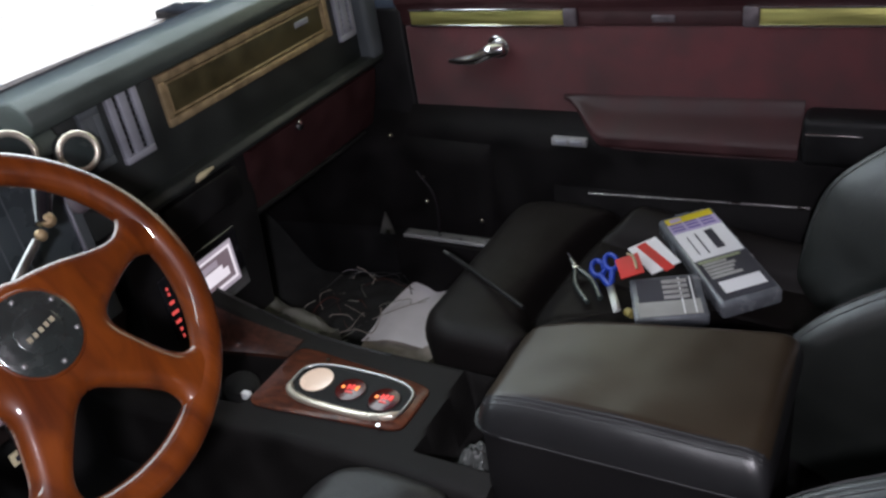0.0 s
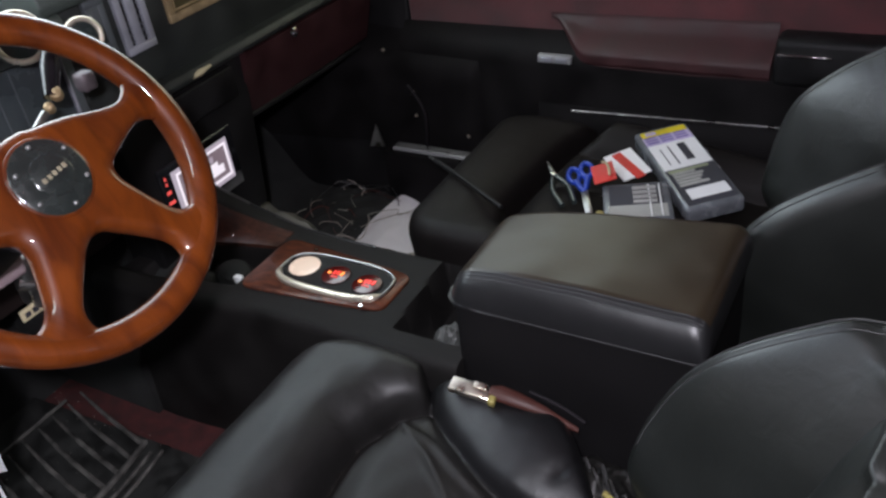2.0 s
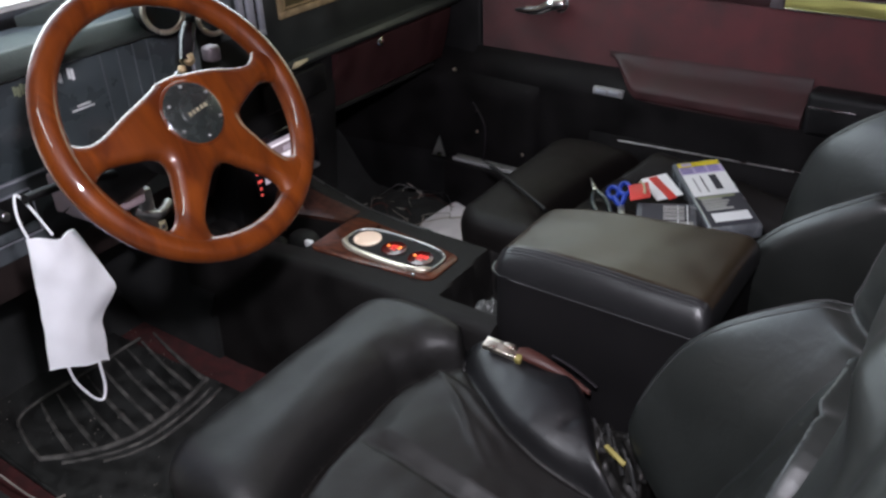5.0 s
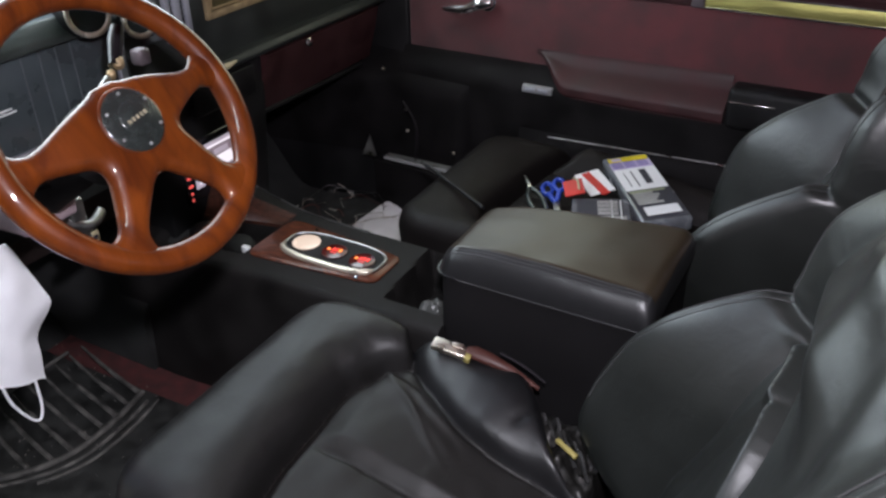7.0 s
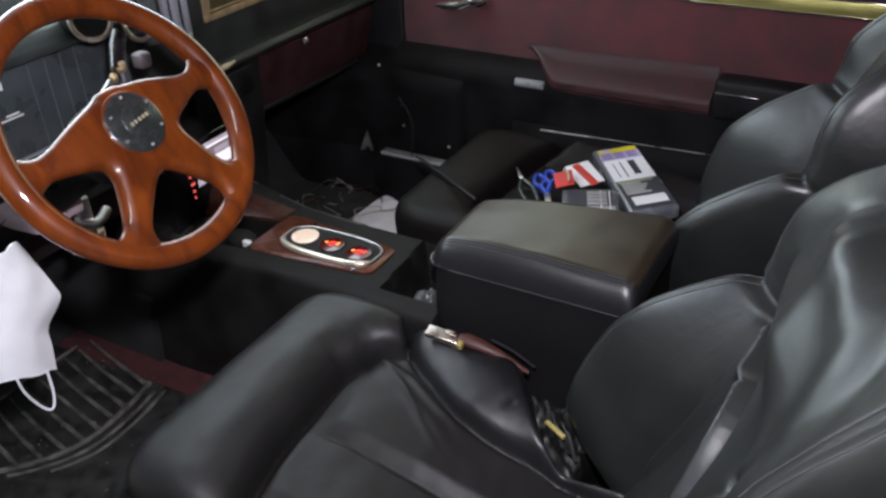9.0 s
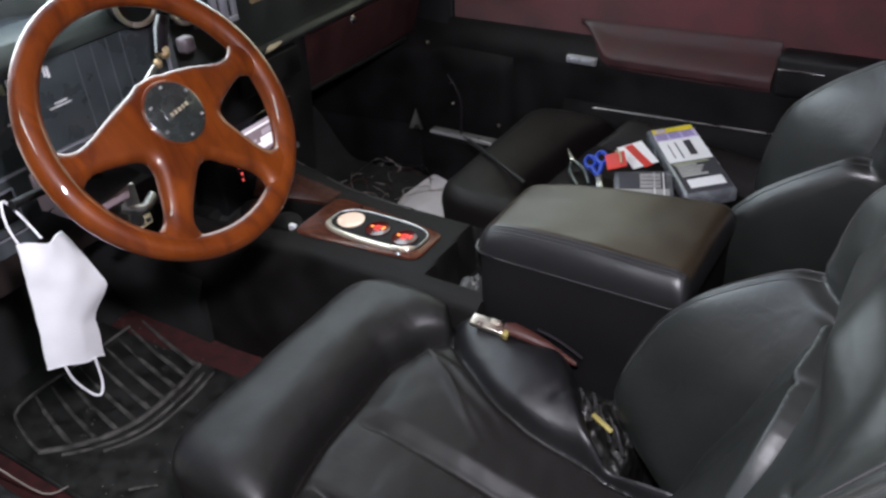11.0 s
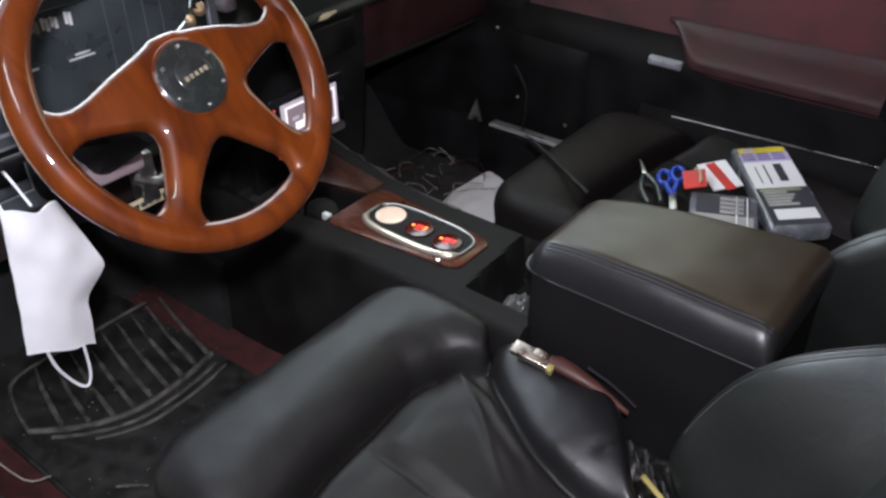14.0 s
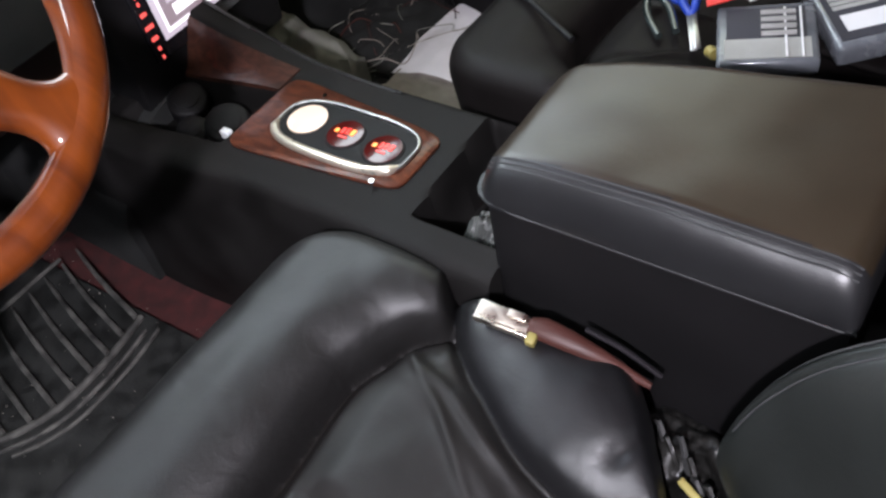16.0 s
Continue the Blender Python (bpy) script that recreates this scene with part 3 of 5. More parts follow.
trim = part("panel_frame", frame_yz(-0.345, 0.136, 0.566, 0.582, 0.662, 0.012, 0.008), "goldframe", dash, "pale gold rectangular frame")
part("inner_frame", frame_yz(-0.3448, 0.151, 0.551, 0.597, 0.647, 0.003, 0.006), "goldframe", trim)
part("panel", box(-0.347, -0.343, 0.147, 0.555, 0.593, 0.651, 0.001), "olive", dash, "dark olive-brown panel inside the gold frame")
part("badge", box(-0.343, -0.341, 0.47, 0.51, 0.625, 0.635, 0.001), "silver", dash)


def air_vent(y0, y1, z0, z1, bars, material="silver"):
    v = part("air_vent", frame_yz(-0.345, y0, y1, z0, z1, 0.011, 0.010), material, dash, "tall air vent in a silver-grey frame")
    part("throat", box(-0.350, -0.342, y0 + 0.009, y1 - 0.009, z0 + 0.009, z1 - 0.009), "plastic", v)
    part("centre_bar", box(-0.345, -0.336, (y0 + y1) / 2 - 0.008, (y0 + y1) / 2 + 0.008, z0 + 0.010, z1 - 0.010, 0.002), material, v)
    for i in range(bars):
        z = z0 + 0.012 + (z1 - z0 - 0.024) * (i + 0.5) / bars
        part("slat", box(-0.345, -0.339, y0 + 0.010, y1 - 0.010, z - 0.001, z + 0.0012, 0.0004), "greypanel", v)


air_vent(0.040, 0.096, 0.566, 0.682, 9)
air_vent(0.588, 0.640, 0.560, 0.680, 9)
air_vent(-0.010, 0.024, 0.580, 0.665, 6, "greypanel")
part("end_cover", box(-0.40, -0.315, 0.650, 0.697, 0.50, 0.70, 0.012, 3), "greypanel", dash, "blue-grey end cover beside the door")
# glove box
gx = lambda z: -0.322 - 0.045 * (0.49 - z) / 0.13
glove = part("glove_box", sheet(lambda u, v: (gx(0.357 + 0.128 * v) + 0.004 * bump(v - 0.5, 0.5), 0.262 + 0.395 * u - 0.035 * (1 - v) * (0.5 - u), 0.357 + 0.128 * v), 10, 8,
                                lambda u, v: (gx(0.357 + 0.128 * v) - 0.06, 0.262 + 0.395 * u, 0.357 + 0.128 * v)), "redvinyl", dash, "burgundy glove box door")
part("lock", disc((-0.322, 0.397, 0.475), (1, -0.1, 0.15), 0.0100, 0.008, 20, dome=0.002, bevel=0.002), "chrome", glove, "round chrome lock")
part("glove_edge", tube([(-0.366, 0.275, 0.356), (-0.368, 0.45, 0.350), (-0.368, 0.64, 0.348)], 0.006), "plastic", glove)
# centre stack
part("stack_housing", extrude([(-0.03, 0.20), (0.235, 0.20), (0.262, 0.40), (0.262, 0.488), (-0.03, 0.488)], "x", -0.42, -0.338, 0.005), "plastic", dash, "black centre stack")
part("ash_tray", box(-0.34, -0.325, 0.06, 0.225, 0.425, 0.480, 0.004), "plastic", dash)
radio = part("radio", box(-0.345, -0.334, 0.012, 0.190, 0.270, 0.385, 0.003), "gloss", dash, "gloss black car radio with a lit lilac screen")
SX = -0.3335
part("screen", box(SX - 0.004, SX, 0.036, 0.172, 0.292, 0.370, 0.001), "screen", radio, "lit pale lilac screen")
part("screen_field", box(SX, SX + 0.0004, 0.050, 0.161, 0.306, 0.358), "screenlow", radio)
part("screen_border", frame_yz(SX + 0.0005, 0.045, 0.166, 0.300, 0.363, 0.0045, 0.0006), "screenhi", radio, "bright outline on the screen")
for y0, y1, z0, z1, m in ((0.066, 0.150, 0.314, 0.329, "screenhi"), (0.086, 0.138, 0.329, 0.338, "screenhi"), (0.092, 0.130, 0.341, 0.352, "screen"), (0.060, 0.076, 0.334, 0.340, "screen")):
    part("screen_text", box(SX + 0.0005, SX + 0.001, y0, y1, z0, z1), m, radio, "bright unreadable screen text")
for i, (z, w) in enumerate(((0.277, 0.003), (0.290, 0.004), (0.305, 0.010), (0.322, 0.013), (0.340, 0.009), (0.355, 0.003), (0.365, 0.003))):
    part("button", box(SX, SX + 0.0015, 0.022 - w / 2, 0.022 + w / 2, z - 0.002, z + 0.003), "redlit", radio, "glowing red button")
# instruments
X0 = -0.345
part("instrument_panel", box(-0.40, X0, -0.60, -0.05, 0.372, 0.664, 0.004), "greypanel", dash, "blue-grey moulded instrument panel")
part("hood_lip", extrude([(-0.40, 0.628), (-0.318, 0.632), (-0.312, 0.645), (-0.330, 0.668), (-0.40, 0.67)], "y", -0.62, -0.055, 0.004), "padgreen", dash)
cluster = part("instrument_glass", box(X0 - 0.002, X0 + 0.003, -0.520, -0.075, 0.492, 0.626, 0.001), "hazeglass", dash, "dark glass instrument cluster with thin silver lines")
for y in (-0.490, -0.462, -0.434, -0.235, -0.205, -0.177, -0.15):
    part("line", box(X0 + 0.003, X0 + 0.005, y - 0.0009, y + 0.0009, 0.496, 0.622), "greypanel", cluster)
part("glass_frame", frame_yz(X0, -0.526, -0.07, 0.487, 0.630, 0.004, 0.008), "silver", cluster)
part("warning_light", box(X0 + 0.004, X0 + 0.006, -0.489, -0.463, 0.552, 0.566, 0.001), "warnlit", cluster, "glowing red warning light")
for i, (y, h, k) in enumerate(((-0.394, 0.010, "greenmark"), (-0.383, 0.012, "greenmark"), (-0.368, 0.013, "mark"), (-0.356, 0.012, "greenmark"), (-0.342, 0.012, "mark"), (-0.330, 0.010, "mark"), (-0.310, 0.013, "mark"))):
    part("numeral", join(box(X0 + 0.0032, X0 + 0.004, y + 0.018, y + 0.0224, 0.608 - h / 2, 0.611 + h / 2), box(X0 + 0.0032, X0 + 0.004, y + 0.0233, y + 0.028, 0.605 - h / 2, 0.609 + h / 2)), k, cluster, "pale unreadable numeral")
for y0, y1, z0, z1 in ((-0.30, -0.262, 0.553, 0.5555), (-0.29, -0.268, 0.558, 0.561), (-0.36, -0.342, 0.556, 0.559), (-0.368, -0.364, 0.556, 0.559)):
    part("print", box(X0 + 0.0032, X0 + 0.004, y0, y1, z0, z1), "mark", cluster)
lv = part("side_vent", frame_yz(X0, -0.600, -0.540, 0.484, 0.622, 0.007, 0.010), "greypanel", dash)
part("louvre_plate", box(X0 - 0.004, X0 + 0.004, -0.594, -0.546, 0.490, 0.616, 0.002), "palegrey", lv, "pale grey louvred vent plate")
for i in range(7):
    part("louvre", box(X0 + 0.004, X0 + 0.009, -0.592, -0.548, 0.500 + 0.017 * i, 0.5025 + 0.017 * i, 0.0008), "silver", lv)


def switch_panel(y0, y1, z0, z1):
    p = part("switch_panel", frame_yz(X0, y0, y1, z0, z1, 0.0025, 0.006), "silver", dash, "black switch panel in a thin silver frame")
    part("panel", box(X0 - 0.002, X0 + 0.003, y0 + 0.002, y1 - 0.002, z0 + 0.002, z1 - 0.002), "plastic", p)
    return p


sp = switch_panel(-0.580, -0.527, 0.396, 0.470)
part("switch", box(X0 + 0.003, X0 + 0.012, -0.562, -0.544, 0.408, 0.424, 0.002), "gloss", sp)
part("symbol", join(disc((X0 + 0.004, -0.560, 0.437), (1, 0, 0), 0.004, 0.002, 12), box(X0 + 0.003, X0 + 0.0038, -0.548, -0.546, 0.436, 0.443), box(X0 + 0.012, X0 + 0.0125, -0.556, -0.549, 0.415, 0.418)), "mark", sp)
part("print", join(box(X0 + 0.003, X0 + 0.0038, -0.567, -0.539, 0.458, 0.460), box(X0 + 0.003, X0 + 0.0038, -0.558, -0.545, 0.453, 0.455)), "labelgrey", sp)
sp = switch_panel(-0.512, -0.395, 0.402, 0.472)
part("lever_slot", box(X0 + 0.003, X0 + 0.008, -0.47, -0.40, 0.408, 0.422, 0.002), "greypanel", sp)
part("print", join(*[box(X0 + 0.003, X0 + 0.0038, -0.505, -0.485 + 0.004 * (i % 2), 0.463 - 0.005 * i, 0.4645 - 0.005 * i) for i in range(4)]), "labelgrey", sp)
part("knob", disc((X0 + 0.022, -0.498, 0.435), (1, 0, 0), 0.008, 0.02, 16, bevel=0.002), "steel", sp)
part("knob", disc((X0 + 0.022, -0.448, 0.452), (1, 0, 0), 0.007, 0.02, 16, bevel=0.002), "steel", sp)
part("knee_panel", extrude([(-0.42, 0.29), (-0.395, 0.29), (-0.352, 0.372), (-0.42, 0.372)], "y", -0.58, -0.04), "brownplastic", dash, "dark brown knee panel")
# ivory-tipped stick on the ledge of the stack
stick = thing("stick", (-0.325, 0.12, 0.494), "thin gold stick with an ivory tip on the dashboard ledge", "stick")
part("shaft", tube([(-0.326, 0.078, 0.4975), (-0.322, 0.106, 0.4980), (-0.320, 0.131, 0.499)], 0.0038), "brass", stick)
part("tip", tube([(-0.320, 0.126, 0.499), (-0.318, 0.144, 0.500), (-0.316, 0.170, 0.503)], [0.0045, 0.006, 0.0018]), "ivory", stick, "ivory pointed tip")

# ---- passenger door ----
door = thing("passenger_door", (0.45, 0.72, 0.15), "burgundy car door panel with gold trim strips and padded armrest", "car door")
DY = 0.71
part("panel", box(-0.27, 1.20, DY, DY + 0.05, 0.385, 0.553, 0.004), "red", door, "burgundy velour upper panel")
part("top_rail", extrude([(DY - 0.004, 0.588), (DY - 0.012, 0.60), (DY - 0.012, 0.632), (DY + 0.004, 0.652), (DY + 0.07, 0.655), (DY + 0.07, 0.553), (DY, 0.553)], "x", -0.28, 1.20, 0.003), "redvinyl", door, "burgundy padded top rail")
def strip(x0, x1, cap0, cap1):
    s = part("trim_strip", box(x0, x1, DY - 0.006, DY + 0.01, 0.556, 0.585, 0.002), "brass", door, "aged gold trim strip")
    part("edge", join(box(x0, x1, DY - 0.008, DY, 0.583, 0.5875, 0.001), box(x0, x1, DY - 0.008, DY, 0.5535, 0.558, 0.001)), "chrome", s, "thin chrome edges")
    for c in (cap0, cap1):
        if c:
            part("end_cap", box(c - 0.013, c + 0.013, DY - 0.009, DY + 0.008, 0.554, 0.587, 0.003), "capgrey", s, "dull grey end cap")
strip(-0.25, 0.066, None, 0.080)
strip(0.376, 1.19, 0.386, None)
part("trim_gap", box(0.094, 0.372, DY - 0.003, DY + 0.008, 0.555, 0.586, 0.002), "redvinyl", door)
part("trim_clip", box(0.225, 0.265, DY - 0.006, DY, 0.560, 0.574, 0.003), "capgrey", door)
handle = part("door_handle", tube([(-0.168, DY - 0.018, 0.490), (-0.14, DY - 0.024, 0.494), (-0.105, DY - 0.026, 0.499), (-0.075, DY - 0.022, 0.513), (-0.05, DY - 0.018, 0.516)], [0.005, 0.009, 0.011, 0.015, 0.010], 14), "chrome", door, "chrome inside door handle")
part("handle_plate", disc((-0.07, DY - 0.003, 0.513), (0, -1, 0), 0.023, 0.01, 24, bevel=0.003), "chrome", handle)
part("lock_button", disc((0.60, DY - 0.01, 0.63), (0, -1, 0.1), 0.012, 0.03, 18, dome=0.004, bevel=0.003), "silver", door, "small grey lock button")
# padded armrest: wedge-shaped at its front
def arm(u, v):
    x = 0.055 + 0.42 * u
    nose = smooth(u / 0.22)
    z0, z1 = 0.412 - 0.072 * nose, 0.425 + 0.006 * u
    out = 0.058 * (0.35 * smooth(v / 0.45) + 0.65 * smooth((v - 0.25) / 0.45)) if v < 0.86 else 0.058 * math.sqrt(max(0.0, 1 - ((v - 0.86) / 0.14) ** 2))
    return (x, DY - out * nose - 0.001, z1 + (z0 - z1) * v)
part("armrest", sheet(arm, 40, 28, lambda u, v: (0.055 + 0.42 * u, DY + 0.01, arm(u, v)[2])), "redvinyl", door, "padded burgundy armrest")
part("armrest_seam", tube([(0.16, DY - 0.056, 0.347), (0.30, DY - 0.057, 0.346), (0.472, DY - 0.057, 0.348)], 0.0011), "redvinyl", door)
part("lower_panel", sheet(lambda u, v: (-0.28 + 1.45 * u, DY - 0.045 * smooth((0.40 - (0.13 + 0.26 * v)) / 0.05), 0.13 + 0.26 * v), 20, 12,
                          lambda u, v: (-0.28 + 1.45 * u, DY + 0.03, 0.13 + 0.26 * v)), "doorblack", door, "black lower door panel")
part("pull_cup", box(0.478, 0.70, DY - 0.060, DY, 0.340, 0.424, 0.012, 3), "plastic", door, "black pull cup behind the armrest")
part("pull_trim", box(0.484, 0.568, DY - 0.064, DY - 0.058, 0.396, 0.400, 0.001), "chrome", door, "thin chrome line")
sw = part("window_switch", box(0.042, 0.112, DY - 0.050, DY - 0.03, 0.340, 0.357, 0.003), "palegrey", door, "dull metal window switch plate")
part("rocker", join(box(0.050, 0.073, DY - 0.052, DY - 0.048, 0.344, 0.353, 0.0015), box(0.08, 0.103, DY - 0.052, DY - 0.048, 0.344, 0.353, 0.0015)), "silver", sw)
part("pocket", sheet(lambda u, v: (0.04 + 0.46 * u, DY - 0.047 - 0.012 * math.sin(math.pi * v), 0.15 + 0.105 * v), 10, 6, lambda u, v: (0.04 + 0.46 * u, DY - 0.03, 0.15 + 0.105 * v)), "doorblack", door, "black map pocket")
part("pocket_edge", tube([(0.11, DY - 0.051, 0.246), (0.26, DY - 0.052, 0.252), (0.50, DY - 0.052, 0.260)], 0.0022), "steel", door, "worn metal pocket edge")
# kick panel ahead of the door
def kick_at(u, v):
    return (-0.75 + 0.71 * u, 0.612 + 0.012 * smooth(v) + 0.03 * u + 0.07 * max(smooth((u - 0.9) / 0.1), smooth((v - 0.80) / 0.2)), 0.385 * v)


kick = solo("kick_panel", sheet(kick_at, 40, 20, lambda u, v: (-0.75 + 0.71 * u, 0.72, 0.385 * v)), "doorblack", "black plastic kick panel beside the passenger footwell", "panel", "structure")
for p in ((-0.306, 0.640, 0.345), (-0.243, 0.6375, 0.20), (-0.245, 0.639, 0.255), (-0.12, 0.643, 0.165)):
    part("screw", disc(p, (0.3, -1, 0.3), 0.0045, 0.006, 16, dome=0.0035), "bright", kick)
scuff = thing("scuff_plate", (-0.18, 0.60, 0.13), "dull metal scuff plate on the passenger sill", "scuff plate")
# pale colour replaces steel here, painting in the metal's bright reflection
part("plate", box(-0.278, -0.06, 0.578, 0.605, 0.142, 0.150, 0.002), "palegrey", scuff)
part("ridge", join(*[box(-0.275, -0.063, 0.583 + 0.007 * i, 0.585 + 0.007 * i, 0.15, 0.152) for i in range(3)]), "steel", scuff)
part("sill_bar", box(-0.30, -0.05, 0.57, 0.605, 0.0, 0.141, 0.004), "doorblack", scuff)
solo("metal_flap", mesh([(-0.335, 0.575, 0.145), (-0.30, 0.580, 0.145), (-0.318, 0.585, 0.195), (-0.335, 0.579, 0.145), (-0.30, 0.584, 0.145), (-0.318, 0.588, 0.195)], [(0, 1, 2), (5, 4, 3), (0, 3, 4, 1), (1, 4, 5, 2), (2, 5, 3, 0)]), "steel", "small bent triangular metal flap by the sill", "flap", smooth=False)

# ---- seats ----
def seat(s, group):
    """s: -1 for the driver's side, 1 for the passenger's. v runs across the seat, towards the console."""
    name = "driver" if s < 0 else "passenger"
    label = "black leather bucket seat with thick side bolsters, creased cushion" if s < 0 else "black leather bucket seat with tools lying on its cushion"
    ob = thing("car_seat", (0.40, s * 0.315, 0.0), label, "car seat", group)
    yc, dx = (0.315, 0.0) if s < 0 else (0.355, -0.035)
    Y = lambda v: s * (yc - v)
    OUT, HW = 0.235, 0.205

    def lerp(pts, t):
        """A smooth line through pts."""
        if t <= pts[0][0]:
            return pts[0][1]
        for i in range(len(pts) - 1):
            (a, p), (b, q) = pts[i], pts[i + 1]
            if t <= b:
                (a0, p0), (b1, q1) = pts[max(0, i - 1)], pts[min(len(pts) - 1, i + 2)]
                w, k = b - a, (t - a) / (b - a)
                m0, m1 = (q - p0) / (b - a0) * w, (q1 - p) / (b1 - a) * w
                return (2 * k ** 3 - 3 * k * k + 1) * p + (k ** 3 - 2 * k * k + k) * m0 + (3 * k * k - 2 * k ** 3) * q + (k ** 3 - k * k) * m1
        return pts[-1][1]

    def inner(x):
        return HW + 0.007 - 0.135 * smooth((x - 0.385) / 0.145)

    def roll_seam(v):
        return lerp(((-0.235, 0.245), (-0.175, 0.214), (-0.11, 0.198), (0.0, 0.188), (0.075, 0.184), (0.105, 0.194), (0.139, 0.209), (0.168, 0.237), (0.21, 0.256)), v)

    def bolster_seam(x):
        return lerp(((0.205, 0.214), (0.24, 0.168), (0.273, 0.138), (0.30, 0.121), (0.352, 0.092), (0.40, 0.078), (0.44, 0.072), (0.525, 0.066), (0.60, 0.06)), x)

    def top(x, v):
        rs, vb = roll_seam(v), bolster_seam(x)
        deep = smooth((x - 0.24) / 0.34)
        # insert
        zi = 0.226 - 0.045 * deep
        kb = (-v - 0.150) / 0.085
        grow = smooth((x - rs) / 0.05)
        if kb > 0:
            zi += 0.050 * math.sin(math.pi * min(1, kb * 0.6)) * grow
        zi -= 0.012 * bump(-v - 0.150, 0.008) * grow
        # the padded half beside the console stands proud of the flat middle, with a seam between
        step = v + 0.016 + 0.03 * (x - 0.21)
        zi += 0.011 * smooth(0.5 + step / 0.026) * grow
        zi -= 0.004 * bump(step + 0.014, 0.005) * grow
        # loose folds that run from the front seam towards the bolster
        q = smooth((x - rs) / 0.03) * smooth((0.40 - x) / 0.10) * smooth((v + 0.01) / 0.06)
        for x1, v1, slope, high, wide in ((0.262, 0.112, -0.42, 0.0065, 0.008), (0.300, 0.075, -0.50, 0.0045, 0.011), (0.236, 0.118, -0.75, 0.0035, 0.006)):
            zi += q * high * bump(v - v1 - slope * (x - x1) + 0.006 * noise.noise((x * 20, v * 20, x1)), wide)
        # front roll
        t = (x - (0.035 + rs) / 2) / (rs - 0.035) * 2
        t = min(1.0, t) if t > 0 else 0.4 * max(-1.2, t)
        zr = 0.228 + 0.054 * math.sqrt(1 - t * t)
        # bolster beside the console
        k = min(1.1, max(0, (v - vb) / max(0.03, inner(x) - vb)))
        rise = smooth((x - 0.205) / 0.06)
        zb = 0.222 + 0.006 * rise - 0.040 * smooth((x - 0.38) / 0.16) + 0.036 * math.sin(math.pi * min(1, k * 0.70 + 0.06)) * rise
        zb -= 0.004 * bump((x - 0.435) - 0.5 * (v - 0.13), 0.010) * smooth((k - 0.2) / 0.3)
        wr = smooth((rs - x) / 0.014 + 0.5)
        wb = smooth((v - vb) / 0.014 + 0.5) * smooth((x - 0.195) / 0.02)
        z = zi + (zr - zi) * wr
        z -= 0.010 * bump(x - rs, 0.009) * (1 - wb)
        z = z + (zb - z) * wb
        z -= 0.010 * bump(v - vb, 0.008) * smooth((x - 0.205) / 0.03)
        z += (0.001 + 0.002 * (1 - wr)) * noise.noise((x * 12, v * 12 + 3 * s, 0.3)) + 0.0008 * noise.noise((x * 40, v * 30, 5.1 + s))
        return z + (0.018 * smooth((x - 0.15) / 0.1) if s > 0 else 0)

    def edge(d, r=0.045):
        d = max(0.0, min(1.0, d / r))
        return r * (1 - math.sqrt(max(0, 1 - (1 - d) ** 2)))

    def cush(u, w):
        x = 0.032 + 0.578 * u
        lo, hi = -OUT, inner(x)
        c = 0.09 * (1 - math.sqrt(max(0, 1 - max(0, 1 - (x - 0.032) / 0.09) ** 2)))
        v = (lo + 0.6 * c) + (hi - lo - 1.6 * c) * w
        z = top(x, v) - edge(x - 0.032, 0.05) - edge(v - lo - 0.6 * c, 0.05) - edge(hi - c - v, 0.032)
        return (x + dx, Y(v), z)

    def low(u, w):
        x, y, z = cush(u, w)
        return (x + 0.02 * (1 - u), y, 0.07)
    part("cushion", sheet(cush, 300, 180, low), "leather" if s < 0 else "leather_shaded", ob)
    hide = ob.children[-1].data
    hide.materials.append(M["leather_insert"])
    hide.materials.append(M["leather_roll"])
    for p in hide.polygons:
        x, v = p.center.x - dx, yc - s * p.center.y
        if s < 0 and p.normal.z > 0.2 and x > roll_seam(v) and v < bolster_seam(x):
            p.material_index = 1
        elif s < 0 and (x < roll_seam(v) + 0.004 or v < -0.15) and (x < 0.20 or v < bolster_seam(x)):
            p.material_index = 2
    pts = []
    for i in range(60):
        v = -OUT + 0.055 + (OUT + 0.100) * i / 59
        x = roll_seam(v)
        pts.append((x + dx, Y(v), top(x, v) - 0.0002))
    part("seam", tube(pts, 0.0008, 6), "seamline", ob)
    pts = []
    for i in range(60):
        x = 0.232 + 0.26 * i / 59
        v = bolster_seam(x)
        pts.append((x + dx, Y(v), top(x, v) - 0.0002))
    part("seam", tube(pts, 0.0008, 6), "seamline", ob)
    pts = [(0.245 + 0.02 * i + dx, Y(-OUT + 0.004), 0.19 + 0.002 * i) for i in range(15)]
    part("piping", tube([(0.06 + dx, Y(-OUT + 0.03), 0.17), (0.10 + dx, Y(-OUT + 0.008), 0.18), *pts[::3]], 0.004, 8), "leather", ob)
    part("base", box(0.09, 0.56, *sorted((Y(-0.17), Y(0.15))), 0.0, 0.085, 0.01), "plastic", ob)
    yc = 0.315 if s < 0 else 0.335

    # backrest
    REC = radians(27)
    O, U, N = Vector((0.590, 0, 0.165)), Vector((math.sin(REC), 0, math.cos(REC))), Vector((-math.cos(REC), 0, math.sin(REC)))
    H = 0.62

    INNER = ((0.0, 0.118), (0.05, 0.134), (0.10, 0.141), (0.16, 0.141), (0.21, 0.130), (0.25, 0.114), (0.29, 0.094), (0.330, 0.070), (0.350, 0.056), (0.40, 0.068), (0.45, 0.076), (0.50, 0.064), (0.54, 0.046), (0.60, 0.020))
    OUTER = ((0.0, 0.060), (0.20, 0.078), (0.28, 0.060), (0.33, 0.034), (0.36, 0.018), (0.42, 0.020), (0.55, 0.004))
